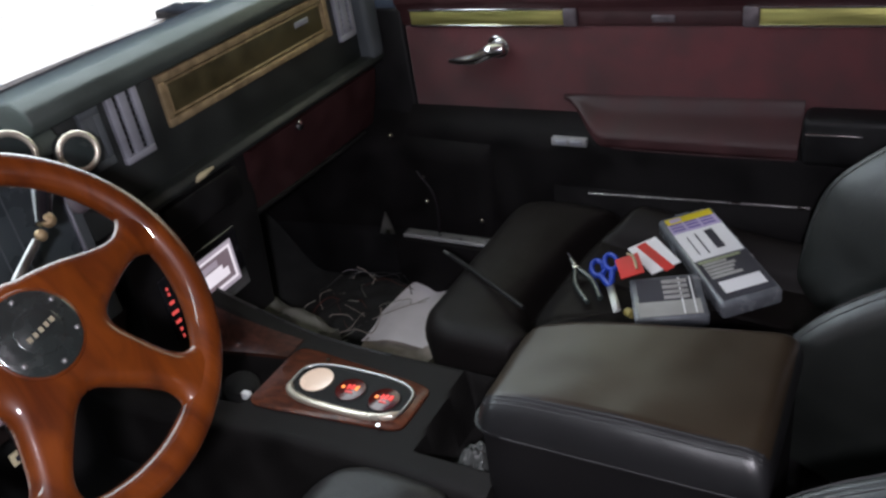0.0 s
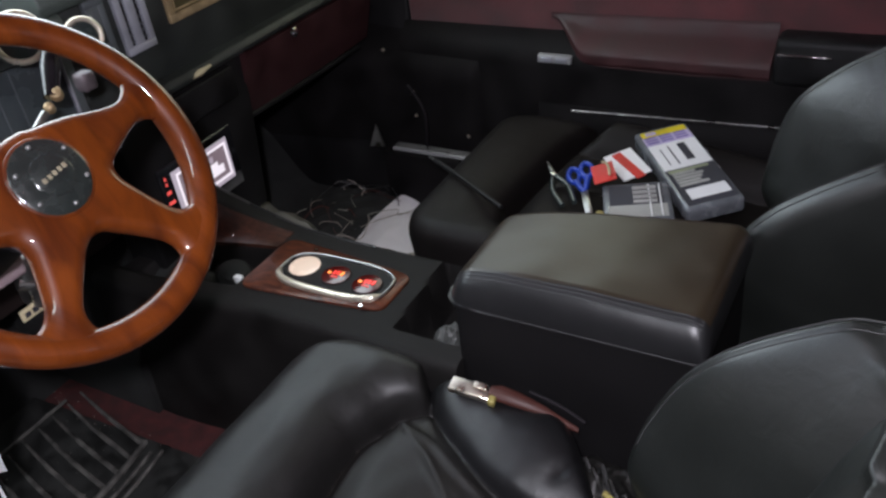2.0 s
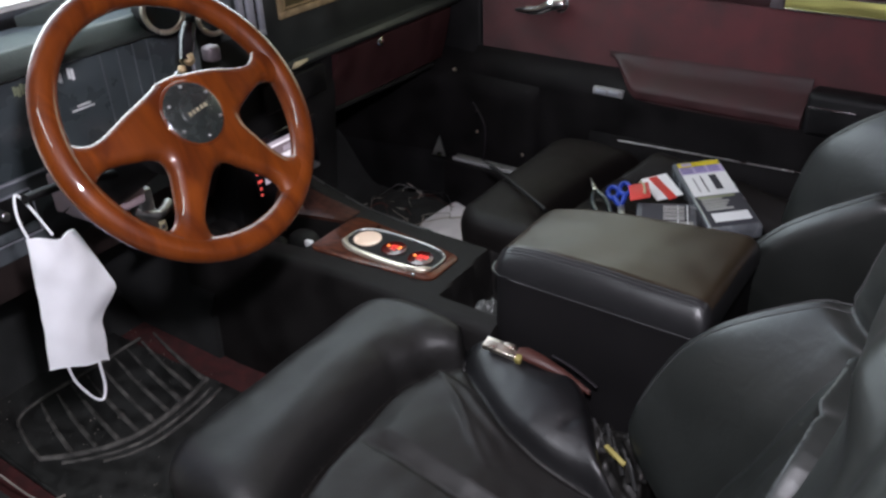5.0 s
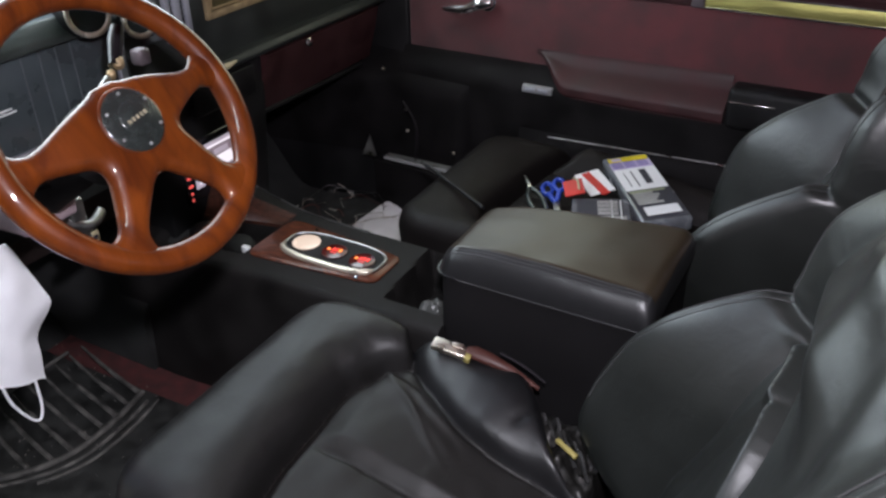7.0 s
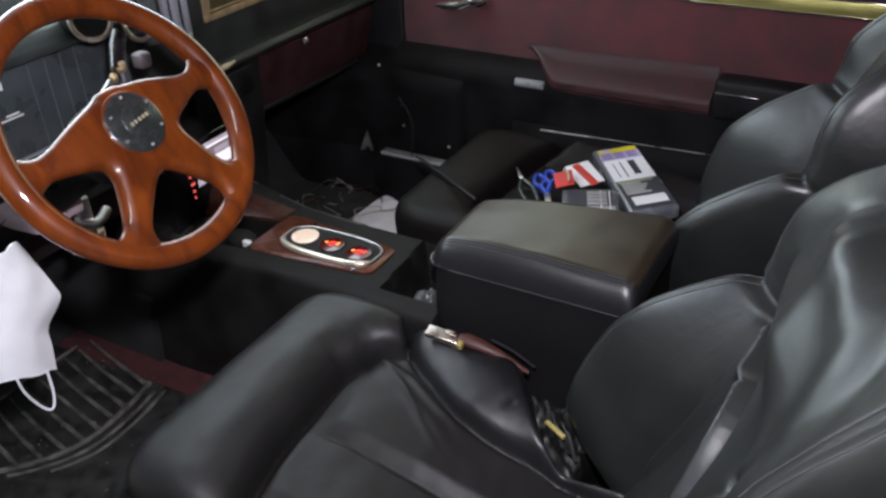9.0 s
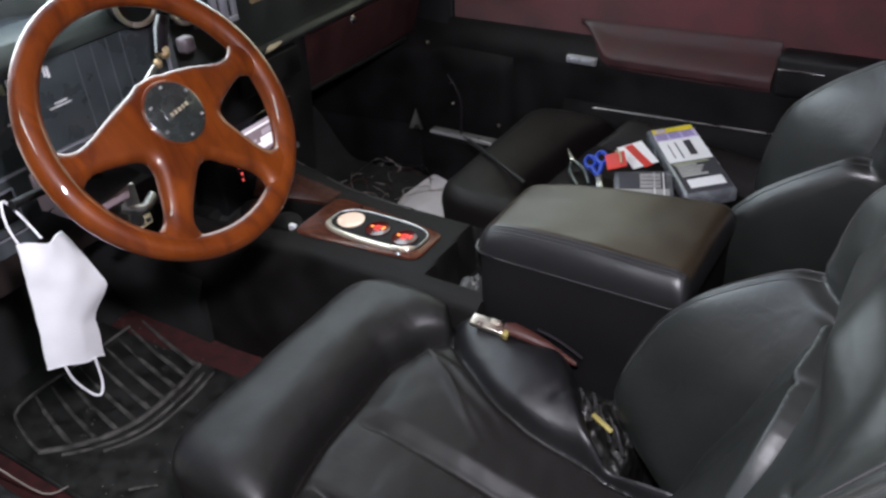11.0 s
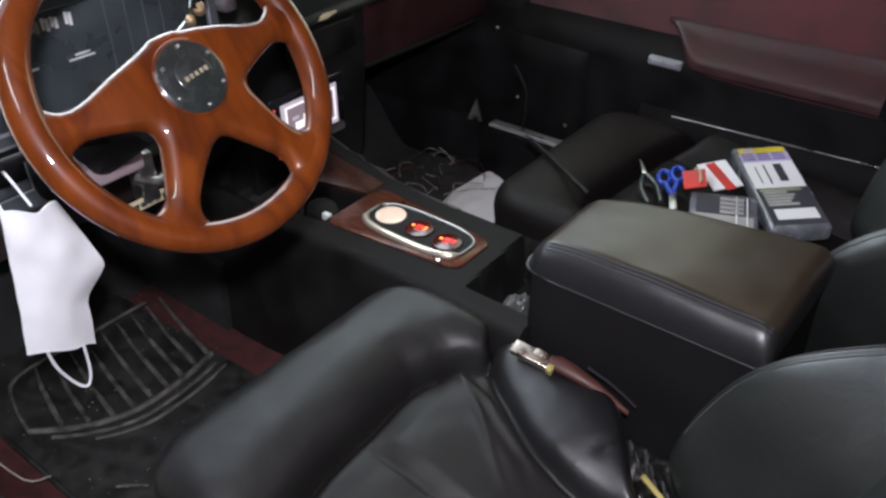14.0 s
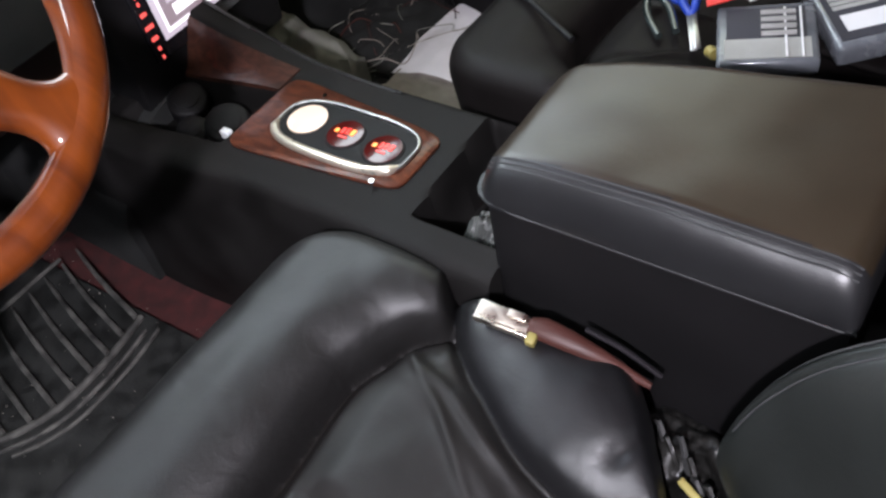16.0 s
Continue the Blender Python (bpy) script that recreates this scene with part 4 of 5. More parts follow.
    if s > 0:
        OUTER = ((0.0, 0.105), (0.098, 0.138), (0.174, 0.147), (0.245, 0.126), (0.327, 0.082), (0.355, 0.066), (0.42, 0.084), (0.48, 0.072), (0.55, 0.040), (0.62, 0.020))

    def bent(pts, n=25):
        """n points on a smooth line through pts."""
        k = [(i / (len(pts) - 1), p) for i, p in enumerate(pts)]
        return [(lerp([(t, p[0]) for t, p in k], i / (n - 1)), lerp([(t, p[1]) for t, p in k], i / (n - 1))) for i in range(n)]

    CREASE = bent(((0.16, 0.348), (0.10, 0.353), (0.035, 0.338), (-0.035, 0.313), (-0.085, 0.257), (-0.125, 0.18)))
    SHOULDER = bent(((0.10, 0.49), (0.03, 0.515), (-0.03, 0.515), (-0.075, 0.490), (-0.116, 0.426), (-0.15, 0.33)))

    def face(v, h):
        a = abs(v)
        vb = 0.092 + 0.035 * smooth((h - 0.20) / 0.18) - 0.02 * smooth((h - 0.42) / 0.15)
        k = min(1.0, max(0.0, (a - vb) / (HW - vb)))
        # padded middle, fuller at the shoulder and towards the console
        f = 0.012 * math.sin(math.pi * h / H) + 0.042 * smooth((h - 0.35) / 0.08) * (1 - smooth((h - 0.49) / 0.12)) * smooth((v + 0.16) / 0.22)
        f += 0.008 * bump(v + 0.03 - 0.35 * (h - 0.40), 0.030) * smooth((h - 0.36) / 0.06)
        f -= 0.006 * bump(v + 0.10 - 0.35 * (h - 0.40), 0.022) * smooth((h - 0.34) / 0.06)
        # the lower wing stands far forward and falls back to its upper end
        crest = lerp(INNER if v > 0 else OUTER, h)
        f += max(0.0, crest - f) * math.sin(math.pi / 2 * min(1, k * 1.15)) ** 1.3
        f -= (0.013 if v > 0 or s > 0 else 0.004) * bump(a - vb, 0.010) * (1 - 0.75 * smooth((h - 0.33) / 0.03))
        f -= 0.013 * bump(h - 0.345 + 0.15 * (a - 0.15), 0.009) * smooth((a - vb + 0.02) / 0.03)
        # a deep crease runs from the wing's end across the insert, the leather below it standing proud
        d, fade = crease_at(v, h, CREASE)
        fade *= 1.0 if s < 0 else 0.3
        f += fade * (0.006 * smooth(0.5 - d / 0.080) + 0.008 * bump(d + 0.013, 0.010) + 0.003 * bump(d + 0.010, 0.004) - 0.010 * bump(d - 0.003, 0.006))
        # a fold that falls from the crease to the foot of the backrest
        if s < 0:
            d = v - 0.050 + 0.095 * (h - 0.20) + 0.004 * noise.noise((h * 14, 0.5, 3.0))
            q = smooth((h - 0.06) / 0.08) * smooth((0.345 - h) / 0.03)
            f += q * (0.007 * smooth(0.5 + d / 0.016) * smooth((0.13 - v) / 0.05) - 0.003 * bump(d + 0.008, 0.005))
        # a soft ridge of loose leather over the shoulder
        d, fade = crease_at(v, h, SHOULDER)
        f += fade * (0.010 * bump(d, 0.026) - 0.005 * bump(d - 0.045, 0.022)) * (1.0 if s < 0 else 0.4)
        # double-stitched seam grooves along both edges
        f -= 0.0035 * (bump(a - 0.187, 0.0026) + bump(a - 0.177, 0.0026)) * smooth((h - 0.04) / 0.03)
        f += 0.003 * noise.noise((v * 7, h * 6, 2.0 + s)) + 0.0010 * noise.noise((v * 22, h * 16, 7.0 + s))
        return f

    def crease_at(v, h, line):
        """Signed distance from a crease (minus below it) and how strong it is there."""
        best, sign, at = 9.0, 1.0, 0.0
        for i in range(len(line) - 1):
            (a, b), (c, e) = line[i], line[i + 1]
            t = min(1.0, max(0.0, ((v - a) * (c - a) + (h - b) * (e - b)) / ((c - a) ** 2 + (e - b) ** 2)))
            q = math.hypot(v - a - (c - a) * t, h - b - (e - b) * t)
            if q < best:
                best, at = q, (i + t) / (len(line) - 1)
                sign = math.copysign(1.0, (c - a) * (h - b) - (e - b) * (v - a))
        return -sign * best, smooth(at / 0.12) * smooth((1 - at) / 0.45) * smooth((0.16 - best) / 0.12)

    def wid(h, v):
        """Half the backrest's width at h, towards the console (v > 0) or the door."""
        taper = 0.045 * smooth((h - 0.40) / 0.22) if v > 0 or s > 0 else 0.025 * smooth((h - 0.54) / 0.08)
        return HW - 0.02 * smooth((0.12 - h) / 0.12) - taper

    def across(h, w):
        return wid(h, 2 * w - 1) * (2 * w - 1)

    def back(u, w):
        h, v = H * u, across(H * u, w)
        hw = wid(h, v)
        f = face(v * HW / hw, h) - edge(h, 0.03) - edge(H - h, 0.06) - edge(hw - abs(v), 0.035)
        p = O + U * h + N * f
        return (p.x, Y(v), p.z)

    def rear(u, w):
        h, v = H * u, across(H * u, w)
        p = O + U * (h * 0.98) - N * (0.11 - edge(wid(h, v) - abs(v), 0.03) * 0.6)
        return (p.x, Y(v), p.z)
    part("backrest", sheet(back, 220, 240, rear), "leather_sheen", ob)
    for sign in (1, -1):
        for at in (0.190, 0.174):
            pts = []
            for i in range(40):
                h = 0.06 + 0.5 * i / 39
                hw = wid(h, sign)
                v = sign * at * hw / HW
                p = O + U * h + N * (face(v * HW / hw, h) - edge(hw - abs(v), 0.035) + 0.0004)
                pts.append((p.x, Y(v), p.z))
            part("stitching", tube(pts, 0.0009, 5), "thread", ob)
    if s > 0:
        pts = []
        for i in range(12):
            h = 0.16 + 0.34 * i / 11
            p = O + U * h + N * (face(-0.01, h) + 0.0006)
            pts.append((p.x, Y(-0.01), p.z))
        part("stitching", tube(pts, 0.0016, 5), "scuffgrey", ob)
    return ob


seat(-1, "car seats")
seat(1, "car seats")

# ---- centre console and armrest ----
console = thing("centre_console", (0.0, 0.0, 0.0), "low black centre console with wood panel and round gauges", "centre console")
def half(x):
    return 0.105 + 0.020 * smooth((0.0 - x) / 0.3)
def ctop(x):
    return 0.264 - 0.030 * smooth((-0.12 - x) / 0.25)
def lip(x, y):
    """The console's sides sweep up towards the dashboard, more on the passenger's side."""
    r = max(0.0, (-0.13 - x) / 0.27) ** 1.4
    return 0.105 * r * smooth((y - 0.040) / 0.050) + 0.030 * r * smooth((-y - 0.060) / 0.035)
def dip(x, y, x0, x1, y0, y1, w=0.010):
    return smooth((x - x0) / w + 0.5) * smooth((x1 - x) / w + 0.5) * smooth((y - y0) / w + 0.5) * smooth((y1 - y) / w + 0.5)
def cons(u, v):
    x = -0.40 + 0.655 * u
    h = half(x)
    a = -1 + 2 * v
    y = math.copysign(abs(a) ** 0.9, a) * h
    e = max(0.0, (abs(y) - (h - 0.016)) / 0.016)
    z = ctop(x) + lip(x, y) - 0.016 * (1 - math.sqrt(max(0, 1 - e * e)))
    # open tray before the armrest, open cubby ahead of the wood panel
    z -= 0.085 * dip(x + 0.06 * (y - 0.02), y, 0.138, 0.245, -0.060, 0.098)
    z -= 0.040 * dip(x, y, -0.352, -0.150, -0.060, 0.036, 0.014)
    return (x, y, z)
def cons_low(u, v):
    x, y, z = cons(u, v)
    return (x, y * 1.12, 0.0)
part("body", sheet(cons, 150, 90, cons_low), "console", console, "black moulded console body")
# wood panel with an oval chrome surround
def super_oval(cx, cy, ax, ay, z, n=40, p=3.2, taper=0.0):
    out = []
    for i in range(n):
        a = 2 * math.pi * i / n
        c, s_ = math.cos(a), math.sin(a)
        dx = ax * math.copysign(abs(c) ** (2 / p), c)
        out.append(Vector((cx + dx, cy + (1 - taper * (dx + ax) / (2 * ax)) * ay * math.copysign(abs(s_) ** (2 / p), s_), z)))
    return out
wp = part("wood_panel", loft([super_oval(-0.016, 0.001, 0.122, 0.068, 0.255, p=9, taper=0.34), super_oval(-0.016, 0.001, 0.122, 0.068, 0.2665, p=9, taper=0.34), super_oval(-0.016, 0.001, 0.119, 0.065, 0.2685, p=9, taper=0.34)]), "burl", console, "glossy brown wood-grain panel")
part("gauge_plate", loft([super_oval(-0.002, 0.001, 0.092, 0.038, 0.262), super_oval(-0.002, 0.001, 0.092, 0.038, 0.2705)]), "plastic", wp, "dark plate holding the gauges")
part("surround", tube(super_oval(-0.002, 0.001, 0.094, 0.041, 0.2705, 32), 0.0026, 8, True), "steel", wp, "oval chrome surround")
ov = super_oval(-0.002, 0.001, 0.093, 0.040, 0.2712, 48)
part("surround_lip", tube([ov[k % 48] for k in range(25, 47, 1)], [0.002, 0.004] + [0.0058] * 18 + [0.004, 0.002], 8), "lip", wp, "wide cream-bright lower lip of the surround")
for p in ((-0.07, 0.047, 0.2725), (0.075, -0.047, 0.2725)):
    part("rosette", disc(p, (0, 0, 1), 0.003, 0.004, 10), "chrome", wp)
for i, x in enumerate((-0.060, 0.0, 0.057)):
    c = Vector((x, 0.004 - 0.003 * i, 0.272))
    lit = i == 0
    g = part("gauge", disc(c, (0, 0, 1), 0.0258 if lit else 0.0245, 0.010, 36, bevel=0.002), "plastic", console, "round gauge glowing warm white" if lit else "round gauge with glowing red digits")
    part("dial", disc(c + Vector((0, 0, 0.0012)), (0, 0, 1), 0.0243 if lit else 0.0215, 0.002, 36, dome=0.0015), "whitelit" if lit else "redface", g)
    if not lit:
        z = c.z + 0.0028
        for k, (dx, dy, w, h, m) in enumerate(((-0.011, 0.000, 0.005, 0.005, "orange"), (-0.003, 0.002, 0.004, 0.009, "redhot"), (0.003, 0.003, 0.004, 0.009, "redhot"), (0.010, 0.003, 0.005, 0.009, "orange" if i == 1 else "redhot"), (0.002, -0.007, 0.012, 0.003, "redlit"))):
            part("digit", box(c.x + dx - w / 2, c.x + dx + w / 2, c.y + dy - h / 2, c.y + dy + h / 2, z, z + 0.0006), m, g, "glowing digit bar")
inlay = lambda u, v: (-0.335 + 0.192 * u, 0.040 + 0.042 * v, ctop(-0.335 + 0.192 * u) + lip(-0.335 + 0.192 * u, 0.040 + 0.042 * v) + 0.0018)
part("wood_inlay", sheet(inlay, 24, 12, lambda u, v: (inlay(u, v)[0], inlay(u, v)[1], inlay(u, v)[2] - 0.006)), "darkburl", console, "dark wood inlay beside the cubby")
part("edge_trim", tube([(-0.39 + 0.05 * i, half(-0.39 + 0.05 * i) - 0.012, ctop(-0.39 + 0.05 * i) + lip(-0.39 + 0.05 * i, 0.105) + 0.0004) for i in range(9)], 0.0022, 6), "hose", console, "shiny dark edge line")
for p, r in (((-0.300, 0.006, 0.230), 0.028), ((-0.200, -0.012, 0.236), 0.030), ((-0.250, -0.034, 0.225), 0.022)):
    k = part("knob", disc(p, (0.35, -0.2, 1), r, 0.04, 28, dome=0.004, bevel=0.006), "plastic", console, "dark round rotary knob")
    part("knob_cap", disc(Vector(p) + Vector((0.35, -0.2, 1)).normalized() * 0.0035, (0.35, -0.2, 1), r * 0.62, 0.004, 24, dome=0.002), "plastic", k)
part("pilot_light", box(-0.158, -0.144, -0.052, -0.043, 0.255, 0.2665, 0.001), "mark", console, "small pale switch")

def crumple(u, v):
    return (0.178 + 0.050 * u, -0.058 + 0.060 * v, 0.214 + 0.040 * math.sin(math.pi * u) ** 0.5 * math.sin(math.pi * v) ** 0.5 + 0.014 * noise.noise((u * 4, v * 4, 1)) + 0.007 * noise.noise((u * 11, v * 11, 4)))
solo("wrapper", sheet(crumple, 22, 22, lambda u, v: (0.178 + 0.050 * u, -0.058 + 0.060 * v, 0.209)), "wrapper", "crumpled grey plastic wrapper in the console tray", "wrapper", smooth=False)

arm_box = thing("armrest_box", (0.39, 0.03, 0.0), "black leather-covered armrest box with brown lid, its top coloured as if lit", "armrest")
AX0, AX1, AY0 = 0.236, 0.556, -0.088
SEAM_Z = 0.352


def corner(x, r=0.034):
    """How far the rounded front corners of the lid draw in at x."""
    k = min(1.0, max(0.0, (AX0 + r - x) / r))
    return r * (1 - math.sqrt(1 - k * k)) * 0.8


def far_edge(x):
    return 0.092 + 0.052 * min(1.0, max(0.0, (x - 0.255) / 0.27)) - corner(x)


def near_edge(x):
    return AY0 + corner(x)


part("body", sheet(lambda u, v: (AX0 + 0.006 + (AX1 - AX0 - 0.010) * u, near_edge(AX0 + (AX1 - AX0) * u) + 0.004 + (far_edge(AX0 + (AX1 - AX0) * u) - near_edge(AX0 + (AX1 - AX0) * u) - 0.008) * v, SEAM_Z), 40, 6, lambda u, v: (AX0 + 0.02 + (AX1 - AX0 - 0.03) * u, AY0 - 0.016 + (far_edge(AX0 + (AX1 - AX0) * u) - AY0 + 0.03) * v, 0.0)), "boxside", arm_box, "black leather box sides")


def lid(u, v):
    x = AX0 + (AX1 - AX0) * u
    a = -1 + 2 * v
    hw, cy = (far_edge(x) - near_edge(x)) / 2, (near_edge(x) + far_edge(x)) / 2
    y = cy + math.copysign(1 - (1 - abs(a)) ** 1.8, a) * hw
    d = hw - abs(y - cy)
    e = max(0.0, 1 - d / 0.030)
    z = 0.397 - 0.043 * (1 - math.sqrt(max(0, 1 - e * e)))
    fr = max(0.0, 1 - (x - AX0) / 0.032)
    z -= 0.043 * (1 - math.sqrt(max(0, 1 - fr * fr)))
    rr = max(0.0, 1 - (AX1 - x) / 0.022)
    z -= 0.024 * (1 - math.sqrt(max(0, 1 - rr * rr)))
    z -= 0.014 * max(0.0, 1 - (x - AX0) / 0.12) ** 2
    z += 0.0012 * noise.noise((x * 20, y * 20, 0)) + 0.004 * math.sin(math.pi * u) * (1 - e)
    return (x, y, max(z, SEAM_Z + 0.002))


lid_ob = part("lid", sheet(lid, 80, 90, lambda u, v: (lid(u, v)[0], lid(u, v)[1], SEAM_Z - 0.001)), "vinyl", arm_box, "padded lid, brown top tinted olive as if lit, and black stitched edge")
lid_ob.data.materials.append(M["lidtop"])
# upward faces get the lighter colour that imitates light on the top
for p in lid_ob.data.polygons:
    if p.center.y > near_edge(p.center.x) + 0.0255 and p.center.x > AX0 + 0.008 and p.normal.z > 0.3:
        p.material_index = 1
for off in (0.0235, 0.0195, 0.0155):
    pts = []
    for i in range(18):
        u = 0.05 + 0.92 * i / 17
        best = min((abs(lid(u, k / 900)[1] - near_edge(lid(u, 0)[0]) - off), k) for k in range(300))[1]
        p = lid(u, best / 900)
        pts.append((p[0], p[1], p[2] + 0.0004))
    part("stitching", tube(pts, 0.0011, 5), "thread", arm_box)
part("seam", tube([(AX0 + 0.010 + 0.0335 * i, near_edge(AX0 + 0.010 + 0.0335 * i) + 0.001, SEAM_Z) for i in range(10)], 0.0016, 6), "thread", arm_box)

# ---- loose things ----
# driver's mat with fanned ribs
fm = thing("floor_mat", (-0.35, -0.36, 0.0), "dusty black ribbed rubber mat in the driver's footwell", "floor mat")
part("sheet", sheet(lambda u, v: (-0.60 + 0.62 * u, -0.535 + 0.338 * v - 0.02 * (1 - u) * v, 0.010 + 0.003 * noise.noise((u * 5, v * 5, 3))), 30, 24,
                    lambda u, v: (-0.60 + 0.62 * u, -0.535 + 0.338 * v - 0.02 * (1 - u) * v, 0.002)), "rubber", fm)


def arc(y, k=0.0):
    return -0.276 + k - 3.9 * max(0, -(y + 0.35)) ** 2 - 1.2 * max(0, y + 0.33) ** 2


for i in range(9):
    y = -0.468 + 0.031 * i
    x1 = arc(y) - 0.006
    part("rib", tube([(-0.495 + 0.004 * (i % 2), y + 0.045, 0.013), ((x1 - 0.5) / 2, y + 0.02, 0.014), (x1, y, 0.013)], [0.0022, 0.004, 0.0045], 6), "dust", fm)
for k, r, y0, n in ((0.0, 0.0055, -0.505, 11), (0.022, 0.0035, -0.49, 10), (0.040, 0.003, -0.45, 9)):
    part("border_rib", tube([(arc(y0 + 0.029 * j, k), y0 + 0.029 * j, 0.012) for j in range(n)], r, 8), "dust", fm)
part("border_rib", tube([(arc(-0.505), -0.505, 0.012), (-0.44, -0.49, 0.012), (-0.50, -0.455, 0.012), (-0.505, -0.33, 0.012), (-0.505, -0.20, 0.012)], 0.0035, 8), "dust", fm)
part("edge", tube([(-0.60, -0.533, 0.012), (-0.3, -0.535, 0.013), (0.0, -0.532, 0.012)], 0.004), "rubber", fm)
part("scratch", tube([(-0.17, -0.485, 0.0125), (-0.155, -0.47, 0.0125), (-0.135, -0.455, 0.0125)], 0.0022, 5), "dust", fm)

pm = thing("floor_mat", (-0.30, 0.36, 0.0), "black carpet mat in the passenger footwell", "floor mat")
part("sheet", sheet(lambda u, v: (-0.66 + 0.72 * u, 0.135 + 0.445 * v, 0.012 + 0.14 * smooth((0.20 - u) / 0.2) + 0.005 * noise.noise((u * 6, v * 6, 1))), 30, 24, lambda u, v: (-0.66 + 0.72 * u, 0.135 + 0.445 * v, 0.002 + 0.13 * smooth((0.20 - u) / 0.2))), "blackcarpet", pm)

def sheet_at(u, v):
    x = (-0.30 + 0.17 * u) * (1 - v) + (-0.262 + 0.080 * u) * v
    return (x, 0.365 + 0.28 * v + 0.02 * u * (1 - v), 0.020 + 0.012 * math.sin(3 * u + 2 * v) ** 2 + 0.006 * noise.noise((u * 5, v * 5, 8)))


solo("paper_sheet", sheet(sheet_at, 16, 22, lambda u, v: (sheet_at(u, v)[0], sheet_at(u, v)[1], sheet_at(u, v)[2] - 0.001)), "paper", "crumpled white printed paper on the passenger floor", "paper")
solo("rag", sheet(lambda u, v: (-0.27 + 0.16 * u, 0.29 + 0.115 * v - 0.02 * u, 0.022 + 0.012 * noise.noise((u * 5, v * 5, 2))), 14, 12, lambda u, v: (-0.27 + 0.16 * u, 0.29 + 0.115 * v - 0.02 * u, 0.010)), "rag", "beige cloth rag on the passenger floor", "rag")
def crumpled(u, v):
    ragged = 0.02 * noise.noise((u * 5, 0.0, 3.3))
    return (-0.56 + 0.25 * u, 0.272 + (0.110 + ragged) * v - 0.03 * u + 0.012 * noise.noise((v * 3, u * 4, 1.1)),
            0.048 + 0.078 * math.sin(math.pi * (0.1 + 0.8 * u)) ** 0.6 * math.sin(math.pi * (0.15 + 0.75 * v)) + 0.016 * noise.noise((u * 6, v * 4, 5)) + 0.006 * noise.noise((u * 15, v * 9, 2)))


solo("rag", sheet(crumpled, 30, 16, lambda u, v: (crumpled(u, v)[0], crumpled(u, v)[1], 0.012)), "greyrag", "grey crumpled cloth on the passenger floor beside the console", "rag")
rod = thing("rod", (0.08, 0.28, 0.26), "thin black rod lying over the passenger seat's front corner", "rod")
part("shaft", tube([(-0.012, 0.330, 0.289), (0.06, 0.288, 0.290), (0.165, 0.226, 0.288)], 0.0042, 10), "plastic", rod)
part("end", tube([(-0.028, 0.339, 0.289), (-0.010, 0.329, 0.289)], 0.0028, 8), "hose", rod, "shiny dark tip")
# loose wires
rnd = random.Random(7)
wires = thing("wire_bundle", (-0.33, 0.47, 0.02), "tangle of thin coloured wires on the passenger floor", "wires")
for i in range(13):
    c = Vector((-0.345 + rnd.uniform(-0.06, 0.09), 0.47 + rnd.uniform(-0.09, 0.09), 0.03))
    a0, r0 = rnd.uniform(0, 6.28), rnd.uniform(0.045, 0.095)
    pts = []
    for k in range(9):
        a = a0 + k * rnd.uniform(0.38, 0.46)
        pts.append((c.x + r0 * math.cos(a) * 1.1, c.y + r0 * math.sin(a), 0.022 + 0.022 * abs(math.sin(k * 0.9 + i)) + rnd.uniform(0, 0.006)))
    part("wire", tube(pts, rnd.choice((0.0008, 0.001, 0.0013)), 5), ("rag", "belt", "rag", "hose", "greyrag", "rag", "greyrag", "hose")[i % 8], wires)
solo("black_bag", sheet(lambda u, v: (-0.45 + 0.17 * u, 0.36 + 0.22 * v, 0.02 + 0.025 * (math.sin(math.pi * u) * math.sin(math.pi * v)) ** 0.5 + 0.012 * noise.noise((u * 6, v * 6, 9))), 18, 18, lambda u, v: (-0.45 + 0.17 * u, 0.36 + 0.22 * v, 0.012)), "blackcarpet", "crumpled black cloth bag under the wires", "bag")
for pts in (((-0.05, 0.60, 0.17), (-0.01, 0.585, 0.215), (0.03, 0.60, 0.20), (0.05, 0.63, 0.235)), ((-0.20, 0.60, 0.15), (-0.19, 0.59, 0.24), (-0.23, 0.60, 0.29))):
    solo("hose", tube(pts, 0.0035), "seal", "thin dark glossy cable by the sill", "cable")

# face mask hung from the indicator stalk
def mk(u, v):
    x = -0.098 + 0.012 * math.sin(math.pi * u) + 0.006 * math.sin(2.5 * v + 1)
    right = 0.058 + 0.040 * min(1, v / 0.52) - 0.026 * smooth((v - 0.52) / 0.22)
    left = -0.536 - 0.020 * v
    y = left + (right + 0.004 * v) * u
    return (x + 0.005 * noise.noise((u * 3, v * 5, 4)), y, 0.528 - 0.172 * v - 0.014 * u * (1 - 0.9 * v) + 0.002 * math.sin(9 * u) - 0.006 * v * (2 * u - 1) ** 2 - 0.034 * u * v * v)


fmask = thing("face_mask", (-0.10, -0.52, 0.35), "white disposable face mask hanging by its ear loop", "face mask")
part("cloth", sheet(mk, 14, 26, lambda u, v: (mk(u, v)[0] - 0.0025, mk(u, v)[1], mk(u, v)[2])), "mask", fmask, "white pleated cloth")
part("ear_loop", tube([(-0.095, -0.532, 0.526), (-0.102, -0.533, 0.548), (-0.112, -0.527, 0.566), (-0.122, -0.517, 0.570), (-0.116, -0.508, 0.548), (-0.104, -0.500, 0.515)], 0.0017, 7), "mask", fmask)
part("ear_loop", tube([mk(0.22, 0.99), (-0.095, -0.533, 0.318), (-0.096, -0.518, 0.282), (-0.096, -0.506, 0.270), (-0.096, -0.498, 0.288), mk(0.76, 0.99)], 0.0019, 7), "mask", fmask)

